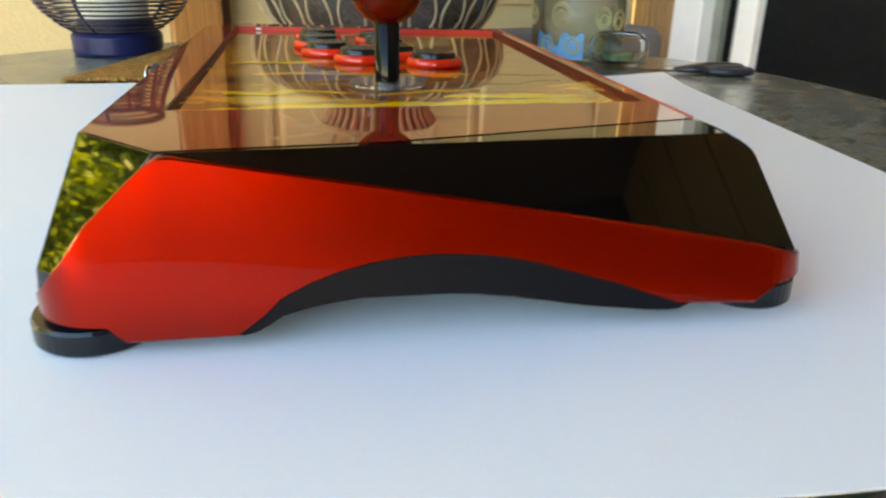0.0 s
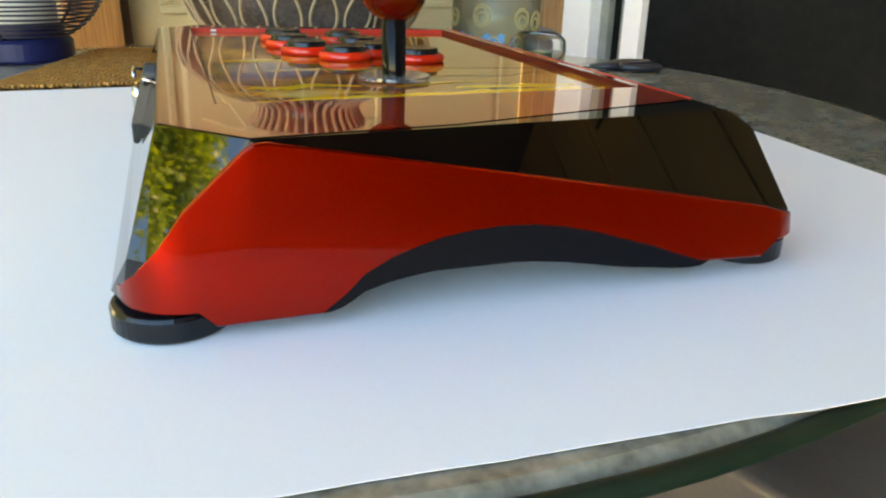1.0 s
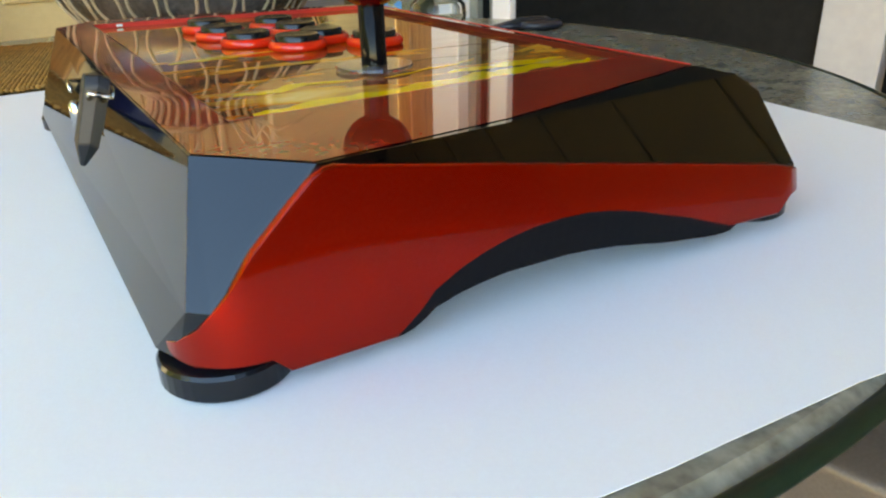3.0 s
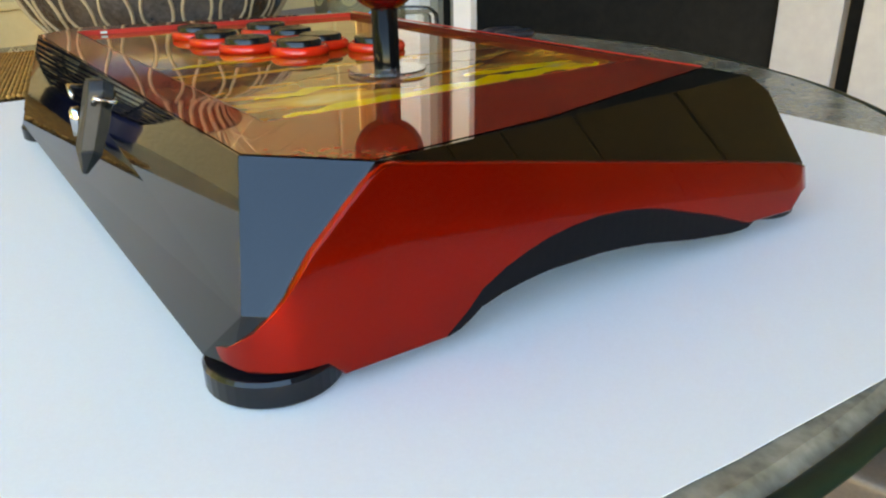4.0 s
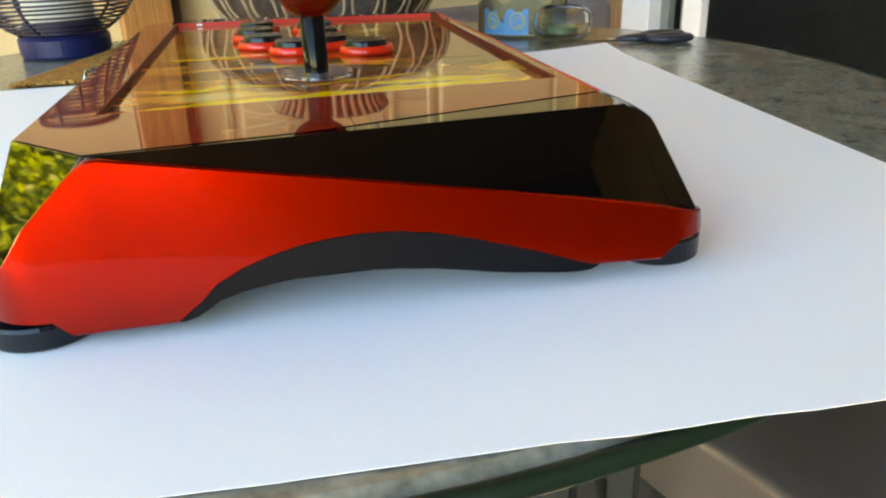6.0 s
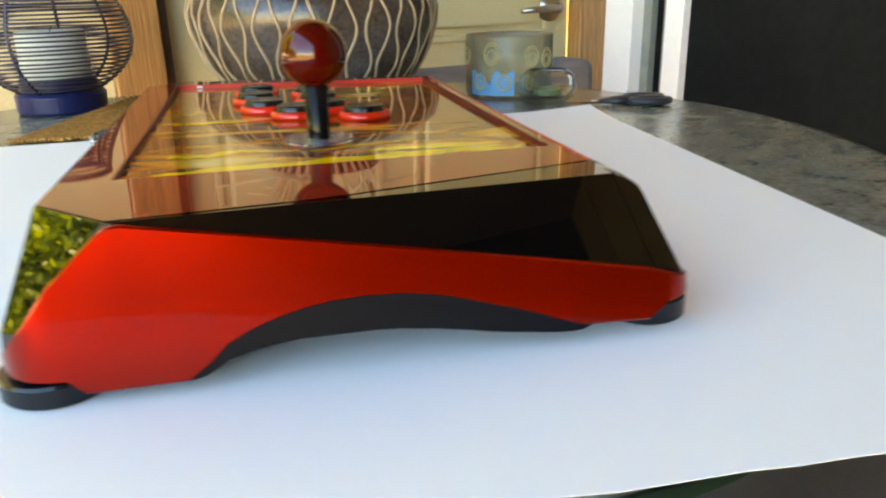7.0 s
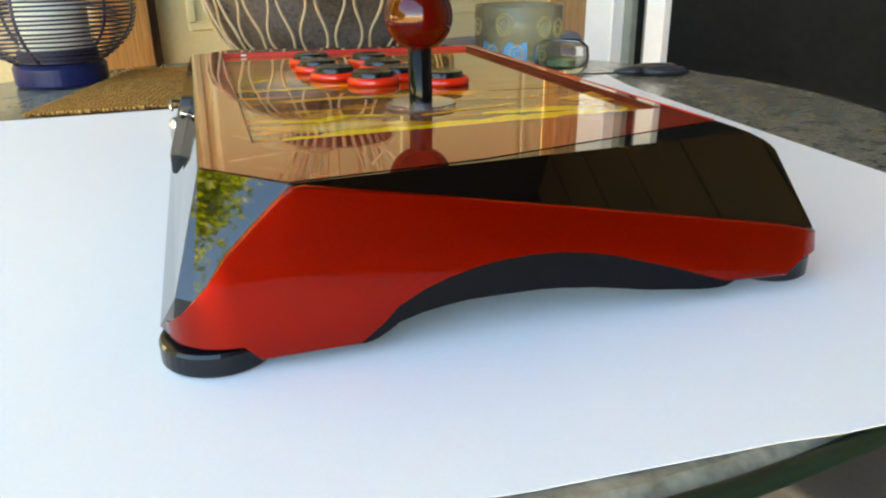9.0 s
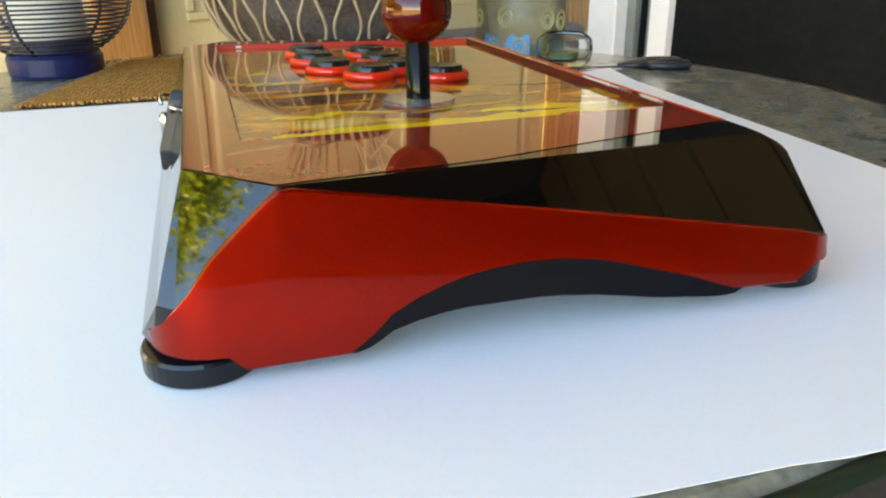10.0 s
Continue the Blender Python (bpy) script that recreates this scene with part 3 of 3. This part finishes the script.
spart("yellow_stroke", ribbon(stroke(-0.103, 0.078, 0.0835, 0.007, 0.0085, 3, 0.11)), M_YELLOW, label="printed yellow flame stroke")
for k, (x0, x1, y, a, w, sl) in enumerate(((0.0, 0.07, 0.112, 0.006, 0.0065, 0.05), (-0.02, 0.06, 0.130, 0.006, 0.0045, -0.05), (0.01, 0.066, 0.101, 0.004, 0.004, 0.06), (0.0, 0.072, 0.152, 0.008, 0.0055, 0.1), (-0.10, -0.045, 0.118, 0.008, 0.0045, 0.12), (0.005, 0.075, 0.185, 0.008, 0.004, -0.1),
                                           (-0.105, -0.06, 0.215, 0.008, 0.004, 0.1), (-0.07, -0.02, 0.145, 0.01, 0.0016, 0.5), (-0.03, 0.03, 0.118, 0.006, 0.0015, 0.3))):
    spart("flame_stroke", ribbon(stroke(x0, x1, y, a, w, 11 + k, sl), -0.00274 + 0.00002 * k), M_ORANGE if k % 2 else M_YELLOW, label="printed flame stroke")

# push buttons
for bx, by in ((-0.030, 0.227), (0.012, 0.214), (-0.049, 0.256), (-0.009, 0.243), (-0.054, 0.294), (-0.011, 0.280), (-0.053, 0.332), (-0.012, 0.318)):
    z = ztop(bx) - DEEP
    ring = spart("button", lathe([(0.0135, z), (0.0160, z + 0.0002), (0.0166, z + 0.0016), (0.0164, z + 0.0032), (0.0150, z + 0.0048), (0.0136, z + 0.0050), (0.0130, z + 0.0038), (0.0130, z)], 40, bx, by), M_BTNRED, label="red button ring", smooth=True)
    cap = lathe([(0.0125, z + 0.001), (0.0125, z + 0.0072), (0.0119, z + 0.0081), (0.0100, z + 0.0083), (0.0, z + 0.0077)], 36, bx, by)
    bmesh.ops.transform(cap, matrix=STICK_INV, verts=cap.verts)
    part("plunger", cap, M_BTNBLK, ring, "black plunger", True)

# joystick
JX, JY = -0.023, 0.143
zj = ztop(JX) - DEEP
joystick = spart("joystick", lathe([(0.0062, zj), (0.0062, 0.098), (0.0050, 0.099), (0, 0.099)], 32, JX, JY), M_SHAFT, label="black shaft", smooth=True)
for nm, bm, mt, lb in (("ball_top", lathe([(0.0175 * math.sin(a), 0.1125 - 0.0175 * math.cos(a)) for a in np.linspace(0.36, math.pi, 28)], 56, JX, JY), M_BALL, "dark red gloss ball"),
                       ("dust_washer", lathe([(0.0068, zj + 0.0008), (0.0185, zj + 0.0008), (0.0188, zj + 0.0016), (0.0185, zj + 0.0024), (0.0068, zj + 0.0024), (0.0068, zj + 0.0008)], 48, JX, JY), M_CLEAR, "clear plastic washer")):
    bmesh.ops.transform(bm, matrix=STICK_INV, verts=bm.verts)
    part(nm, bm, mt, joystick, lb, nm == "ball_top")

# latch bar on the back face
bm = bmesh.new()
prof = [(0.2020, 0.064), (0.2050, 0.0685), (0.2140, 0.0685), (0.2170, 0.064), (0.2170, 0.036), (0.2095, 0.0235), (0.2020, 0.036)]
face_x = lambda z: -0.139 - (0.0705 - z) * 0.33
ins = [bm.verts.new((face_x(z) + 0.0005, y - 0.002, z)) for y, z in prof]
out = [bm.verts.new((face_x(z) - (0.0062 if z > 0.03 else 0.0022), 0.2090 + 0.8 * (y - 0.2095), z)) for y, z in prof]
bm.faces.new(ins)
bm.faces.new(out[::-1])
for k in range(len(prof)):
    j = (k + 1) % len(prof)
    bm.faces.new((ins[k], ins[j], out[j], out[k]))
bar = spart("cord_latch", bm, M_LATCH, label="black pointed latch bar on chrome posts", bevel=0.001)
for y, z, reach in ((0.1945, 0.060, 0.004), (0.2250, 0.062, 0.0105)):
    bm = tube([(face_x(z) + 0.003, y, z), (face_x(z) - 0.5 * reach, y, z + 0.001), (face_x(z) - reach, y - 0.1 * reach, z + 0.002), (face_x(z) - reach, y + (0.2080 - y) * 0.5, z - 0.002)], 0.0012, 10)
    bmesh.ops.transform(bm, matrix=STICK_INV, verts=bm.verts)
    part("post", bm, M_CHROME, bar, "chrome hook", True)
bm = lathe([(0, 0), (0.0035, 0), (0.0035, 0.012), (0.002, 0.014), (0, 0.014)], 16)
bmesh.ops.transform(bm, matrix=STICK_INV @ pose(face_x(0.047) - 0.0045, 0.2225, 0.040), verts=bm.verts)
part("pin", bm, M_CHROME, bar, "chrome pin", True)


# ---- things on the table ----
def seagrass_mat():
    mat_ob = tagged(new("woven_mat"), "brown woven seagrass table mat with frayed edge", "mat")
    c = [Vector((-0.318, 0.558)), Vector((0.197, 0.587)), Vector((0.174, 0.84)), Vector((-0.245, 0.86))]
    rows, cols = 124, 180
    for j in range(rows):
        s = (j + 0.5) / rows
        pts, rad = [], []
        for i in range(cols + 1):
            t = i / cols
            p = c[0] * (1 - s) * (1 - t) + c[1] * s * (1 - t) + c[2] * s * t + c[3] * (1 - s) * t
            w = math.sin(i * 2.1 + j * math.pi)
            fray = 0.005 * noise.noise((i * 0.3, j * 0.9, 2)) if i in (0, cols) else 0.0
            pts.append((p.x + 0.0008 * w, p.y + fray, 0.0029 + 0.0006 * w + 0.0007 * noise.noise((i * 0.2, j * 0.2, 0))))
            rad.append(0.0018 + 0.0006 * math.sin(i * 2.1 + j * math.pi + 1.2))
        part("strand", tube(pts, rad, 6), M_SEAGRASS, mat_ob, smooth=True)
    for k in range(26):
        s = random.random()
        p = c[3] * (1 - s) + c[2] * s if k % 2 else c[3] * (1 - s * 0.3) + c[0] * s * 0.3
        b = bmesh.new()
        q = p + Vector((random.uniform(-0.012, 0.012), random.uniform(0.0, 0.014)))
        tube([(p.x, p.y, 0.005), ((p.x + q.x) / 2, (p.y + q.y) / 2, 0.009), (q.x, q.y, 0.004)], 0.0005, 5, b)
        part("loose_strand", b, M_STRAW, mat_ob, "pale loose strand")


seagrass_mat()


def vase():
    v = thing("vase", 0.007, 0.70, 0.006, "round dark clay vase with pale wavy inlaid lines", "vase")
    prof = [(0.060, 0.0), (0.074, 0.002), (0.098, 0.016), (0.117, 0.032), (0.132, 0.052), (0.142, 0.074), (0.1485, 0.098), (0.150, 0.114), (0.145, 0.130), (0.131, 0.144),
            (0.108, 0.155), (0.086, 0.162), (0.068, 0.169), (0.058, 0.178), (0.060, 0.190), (0.068, 0.201), (0.071, 0.203), (0.064, 0.201), (0.054, 0.186), (0.052, 0.170), (0.0, 0.140)]
    part("body", lathe([(0, 0)] + prof, 96), M_VASE, v, "smoked dark grey-brown clay", True)
    zs = [p[1] for p in prof[1:13]]
    rs = [p[0] for p in prof[1:13]]
    n = 46
    for i in range(n):
        bm = bmesh.new()
        pts, rad = [], []
        for k in range(34):
            z = 0.004 + (0.164 - 0.004) * k / 33
            r = float(np.interp(z, zs, rs))
            ph = 2 * math.pi * (i + 0.06 * noise.noise((i * 3.1, 0, 0))) / n + 0.036 * math.sin(2 * math.pi * z / 0.076 + math.pi * i) * (1 + 0.3 * noise.noise((i, z * 20, 4)))
            pts.append(((r + 0.0002) * math.cos(ph), (r + 0.0002) * math.sin(ph), z))
            rad.append(0.0017 + 0.0004 * noise.noise((i * 2.0, z * 40, 1)))
        tube(pts, rad, 6, bm)
        part("inlay_line", bm, M_INLAY, v, smooth=True)
    for k in range(36):
        a = 2 * math.pi * k / 36
        part("collar_rib", tube([(r * math.cos(a), r * math.sin(a), z) for r, z in ((0.0885, 0.162), (0.070, 0.170), (0.0605, 0.179), (0.063, 0.191), (0.0705, 0.202))], 0.0026, 6), M_INLAY, v, smooth=True)
    b = bmesh.new()
    for k in range(26):
        a, up = random.uniform(0, 2 * math.pi), random.uniform(0.03, 0.16)
        r0, r1 = 0.04 * math.sqrt(random.random()), random.uniform(0.06, 0.16)
        tube([(r0 * math.cos(a), r0 * math.sin(a), 0.17), (0.5 * (r0 + r1) * math.cos(a), 0.5 * (r0 + r1) * math.sin(a), 0.20 + up),
              (r1 * math.cos(a + 0.2), r1 * math.sin(a + 0.2), 0.20 + up * random.uniform(0.3, 1.2))], [0.0012, 0.0018, 0.0004], 5, b)
    for k in range(9):
        a, w = random.uniform(0, 2 * math.pi), random.uniform(-0.5, 0.5)
        r1, z1 = random.uniform(0.10, 0.165), random.uniform(0.150, 0.215)
        tube([(0.06 * math.cos(a), 0.06 * math.sin(a), 0.206), (0.085 * math.cos(a + 0.3 * w), 0.085 * math.sin(a + 0.3 * w), 0.216 + 0.02 * w),
              (r1 * math.cos(a + w), r1 * math.sin(a + w), z1)], [0.0014, 0.0020, 0.0007], 5, b)
    g = tagged(part("dry_grass", b, M_STRAW, smooth=True), "bunch of pale dried grass in the vase", "plant")
    g.matrix_basis = pose(0.007, 0.70, 0.006)


vase()


def lantern():
    ob = thing("candle_lantern", -0.318, 0.79, 0.0005, "navy wire lantern with a blue wooden base", "lantern")
    part("base", lathe([(0, 0), (0.051, 0), (0.0535, 0.003), (0.054, 0.022), (0.0515, 0.026), (0.049, 0.028), (0, 0.028)], 48), M_BLUE, ob, "blue painted wooden base", False, 0.001)
    part("inner_plate", lathe([(0, 0.0285), (0.046, 0.0285), (0.046, 0.041), (0.044, 0.042), (0, 0.042)], 40), M_BLUE, ob)
    prof = [(0.050, 0.028), (0.064, 0.037), (0.079, 0.050), (0.090, 0.066), (0.0955, 0.085), (0.094, 0.105), (0.086, 0.128), (0.073, 0.152), (0.060, 0.176), (0.050, 0.200), (0.045, 0.225)]
    zs, rs = [p[1] for p in prof], [p[0] for p in prof]
    for k in range(7):
        a = 2 * math.pi * k / 9 + 0.3
        pts = [(float(np.interp(z, zs, rs)) * math.cos(a), float(np.interp(z, zs, rs)) * math.sin(a), z) for z in np.linspace(0.028, 0.225, 26)]
        part("rib", tube(pts, 0.0021, 8), M_WIRE, ob, smooth=True)
    z = 0.031
    while z < 0.224:
        r = float(np.interp(z, zs, rs)) + 0.0012
        part("wire", tube([(r * math.cos(a), r * math.sin(a), z + 0.0004 * math.sin(3 * a + z * 900)) for a in np.linspace(0, 2 * math.pi, 41)[:-1]], 0.0013, 6, closed=True), M_WIRE, ob, smooth=True)
        z += 0.0050
    part("top_ring", tube([(0.046 * math.cos(a), 0.046 * math.sin(a), 0.226) for a in np.linspace(0, 2 * math.pi, 41)[:-1]], 0.003, 8, closed=True), M_WIRE, ob, smooth=True)
    c = thing("pillar_candle", -0.318, 0.79, 0.0426, "pale green pillar candle inside the lantern", "candle")
    part("wax", lathe([(0, 0), (0.040, 0), (0.0405, 0.002), (0.0405, 0.056), (0.039, 0.058), (0.030, 0.056), (0, 0.053)], 40), M_CANDLE, c, smooth=True)
    part("wick", tube([(0, 0, 0.052), (0.001, 0, 0.058), (0.003, 0, 0.063)], 0.0008, 6), M_UNDER, c)


lantern()


def paisley(size, turn=0.0, n=26):
    pts = []
    for k in range(n):
        a = 2 * math.pi * k / n
        r = size * (0.55 + 0.45 * (0.5 + 0.5 * math.cos(a - 0.8)) ** 2)
        pts.append((r * math.cos(a + turn), 1.1 * r * math.sin(a + turn)))
    return pts


def jar():
    j = thing("candle_jar", 0.266, 0.735, 0.0005, "smoky glass candle jar with gold and turquoise paisley print", "jar")
    R = 0.059
    part("glass", lathe([(0, 0), (R - 0.003, 0), (R, 0.003), (R, 0.0775), (R - 0.001, 0.079), (R - 0.0025, 0.0775), (R - 0.0028, 0.006), (0, 0.005)], 56), M_JAR, j, "smoky greenish glass", True)
    face = radians(-112)

    def wrap(pts, lift):
        return [((R + lift) * math.cos(face + u / R), (R + lift) * math.sin(face + u / R), w) for u, w in pts]

    band = [(-0.052 + 0.064 * k / 24, 0.033 + 0.003 * math.sin(k * 0.9) - (0.012 if 8 < k < 13 else 0.0)) for k in range(25)]
    b = bmesh.new()
    lo = [b.verts.new(p) for p in wrap([(u, 0.004) for u, _ in band], 0.0004)]
    hi = [b.verts.new(p) for p in wrap(band, 0.0004)]
    for k in range(24):
        b.faces.new((lo[k], lo[k + 1], hi[k + 1], hi[k]))
    part("turquoise_band", b, M_TURQ, j, "turquoise printed band")
    for u0, w0, size, turn in ((-0.019, 0.053, 0.0165, 0.5), (-0.037, 0.018, 0.0125, 0.3), (0.001, 0.020, 0.0135, 2.0), (0.036, 0.050, 0.015, 1.0), (0.060, 0.047, 0.015, 0.2), (-0.068, 0.050, 0.014, 0.2), (0.03, 0.014, 0.010, 0.4)):
        for f in (1.0, 0.84, 0.5):
            part("paisley_line", tube(wrap([(u0 + f * p, w0 + f * q) for p, q in paisley(size, turn)], 0.0009), 0.00055, 5, closed=True), M_GOLD, j)
        for k in range(9):
            an = 2 * math.pi * k / 9
            part("paisley_line", tube(wrap([(u0 + f * size * math.cos(an), w0 + f * size * math.sin(an)) for f in (0.34, 0.48)], 0.0009), 0.0006, 5), M_GOLD, j)
    part("wax_fill", lathe([(0, 0.007), (R - 0.0045, 0.007), (R - 0.0045, 0.022), (0, 0.021)], 40), M_CANDLE, j)
    t = thing("tealight_holder", 0.288, 0.643, 0.0005, "small round clear glass tealight holder", "candle holder")
    part("bowl", lathe([(0, 0), (0.025, 0), (0.033, 0.006), (0.0355, 0.019), (0.034, 0.032), (0.026, 0.0395), (0.0235, 0.039), (0.031, 0.031), (0.0322, 0.019), (0.029, 0.010), (0.02, 0.007), (0, 0.007)], 48), M_GLASS, t, "clear thick glass", True)
    tl = thing("tealight", 0.288, 0.643, 0.0078, "green tealight candle in a metal cup", "candle")
    part("cup", lathe([(0, 0), (0.0185, 0), (0.0188, 0.012), (0.0180, 0.012), (0.0178, 0.001), (0, 0.001)], 32), M_GLASS, tl)
    part("wax", lathe([(0, 0.0012), (0.0176, 0.0012), (0.0176, 0.009), (0, 0.0085)], 32), M_WAX, tl)


jar()


def scissors():
    s = thing("scissors", 0.368, 0.592, 0.0005, "closed scissors with dark blue plastic handles", "scissors", rz=-8)
    s.scale = (0.82, 0.75, 0.62)
    for sg in (-1, 1):
        part("blade", slab([(-0.115, 0.0), (-0.03, 0.006 * sg), (-0.02, 0.001 * sg), (-0.03, -0.003 * sg)][::sg], 0.003 + 0.002 * (sg > 0), 0.0045 + 0.002 * (sg > 0)), M_CHROME, s, "steel blade")
        part("grip", tube([(-0.035, 0.003 * sg, 0.006), (-0.01, 0.007 * sg, 0.008), (0.012, 0.009 * sg, 0.009)], [0.004, 0.0075, 0.007], 10), M_SCISSOR, s, smooth=True)
        loop = [(0.036 + 0.027 * math.cos(a), sg * 0.019 + 0.0145 * math.sin(a), 0.0085) for a in np.linspace(0, 2 * math.pi, 29)[:-1]]
        part("finger_loop", tube(loop, 0.0075, 10, closed=True), M_SCISSOR, s, "dark blue finger loop", True)
    part("rivet", lathe([(0, 0.007), (0.004, 0.007), (0.004, 0.0085), (0, 0.009)], 16, -0.045, 0), M_STEEL, s)


scissors()

# grey cushioned chair behind the table
ch = thing("patio_chair", 0.36, 1.10, FLOOR, "grey cushioned patio chair behind the table", "chair", rz=18)
part("back_cushion", box(-0.26, 0.20, -0.05, 0.05, 0.40, 0.742), M_GREY, ch, "grey back cushion", bevel=0.025)
part("seat_cushion", box(-0.26, 0.20, 0.06, 0.24, 0.36, 0.46), M_GREY, ch, "grey seat cushion", bevel=0.025)
for x in (-0.24, 0.18):
    for y in (-0.02, 0.22):
        part("leg", tube([(x, y, 0.0), (x, y, 0.42)], 0.013, 8), M_IRON, ch)

# low taupe stool beside the table
st = thing("patio_stool", 0.56, 0.13, FLOOR, "low taupe vinyl cushioned stool beside the table", "stool", rz=18)
seat = box(-0.24, 0.22, -0.27, 0.27, 0.36, 0.45)
bmesh.ops.subdivide_edges(seat, edges=seat.edges[:], cuts=9, use_grid_fill=True)
for v in seat.verts:
    if v.co.z > 0.449:
        v.co.z += 0.022 * max(0.0, 1 - (v.co.x / 0.26) ** 2) * max(0.0, 1 - (v.co.y / 0.30) ** 2) + 0.006 * noise.noise((v.co.x * 9, v.co.y * 5, 1))
part("cushion", seat, M_TAUPE, st, "taupe vinyl cushion", True, 0.018)
part("seat_frame", box(-0.22, 0.20, -0.25, 0.25, 0.325, 0.358), M_IRON, st, bevel=0.004)
for x in (-0.20, 0.18):
    for y in (-0.23, 0.23):
        part("leg", tube([(x, y, 0.0), (x, y, 0.325)], 0.013, 8), M_IRON, st)

# ---- trees beyond the open side ----
def tree(x, y, h, seed):
    rnd = random.Random(seed)
    t = thing("tree", x, y, FLOOR - 0.03, "leafy green garden tree in sunlight", "tree", "garden trees")
    pts = [(0.12 * math.sin(k * 0.9 + seed), 0.12 * math.cos(k * 1.1 + seed), h * 0.8 * k / 6) for k in range(7)]
    part("trunk", tube(pts, [0.13 - 0.017 * k for k in range(7)], 10), M_BARK, t, smooth=True)
    for k in range(6):
        a, z = rnd.uniform(0, 6.28), h * rnd.uniform(0.3, 0.65)
        part("limb", tube([(0, 0, z), (0.5 * math.cos(a), 0.5 * math.sin(a), z + 0.35), (1.0 * math.cos(a), 1.0 * math.sin(a), z + 0.6)], [0.05, 0.03, 0.012], 7), M_BARK, t, smooth=True)
    g = np.random.default_rng(seed)
    nc, nl = (800, 400) if seed < 5 else (130, 130)
    u = g.random(nc)
    a, rc = g.uniform(0, 2 * math.pi, nc), (0.45 + 1.2 * np.sin(np.pi * (0.2 + 0.65 * u))) * np.sqrt(g.uniform(0.12, 0.86, nc))
    heart = np.stack([rc * np.cos(a), rc * np.sin(a), h * (0.22 + 0.78 * u)], 1)
    p = np.repeat(heart, nl, 0) + g.normal(0, 1, (nc * nl, 3)) * (0.13, 0.13, 0.11)
    d1 = g.normal(0, 1, p.shape)
    d2 = np.cross(d1, g.normal(0, 1, p.shape))
    size = g.uniform(0.026, 0.046, (len(p), 1)) * (1.0 if seed < 5 else 1.5)
    d1, d2 = d1 / np.linalg.norm(d1, axis=1, keepdims=True) * size, d2 / np.linalg.norm(d2, axis=1, keepdims=True) * size * 0.5
    corners = np.stack([p - d1, p - d2, p + d1, p + d2], 1).reshape(-1, 3)
    me = bpy.data.meshes.new("crown")
    me.from_pydata(corners.tolist(), [], np.arange(len(corners)).reshape(-1, 4).tolist())
    me.materials.append(M_LEAF)
    new("crown", me).parent = t


for k, (x, y, h) in enumerate(((-5.2, 1.96, 5.1), (-5.6, 3.9, 5.5), (-6.8, -0.3, 2.7), (-4.8, 6.4, 5.0), (-7.5, -2.2, 2.5), (-8.5, 2.9, 5.4))):
    tree(x, y, h, 3 + k)
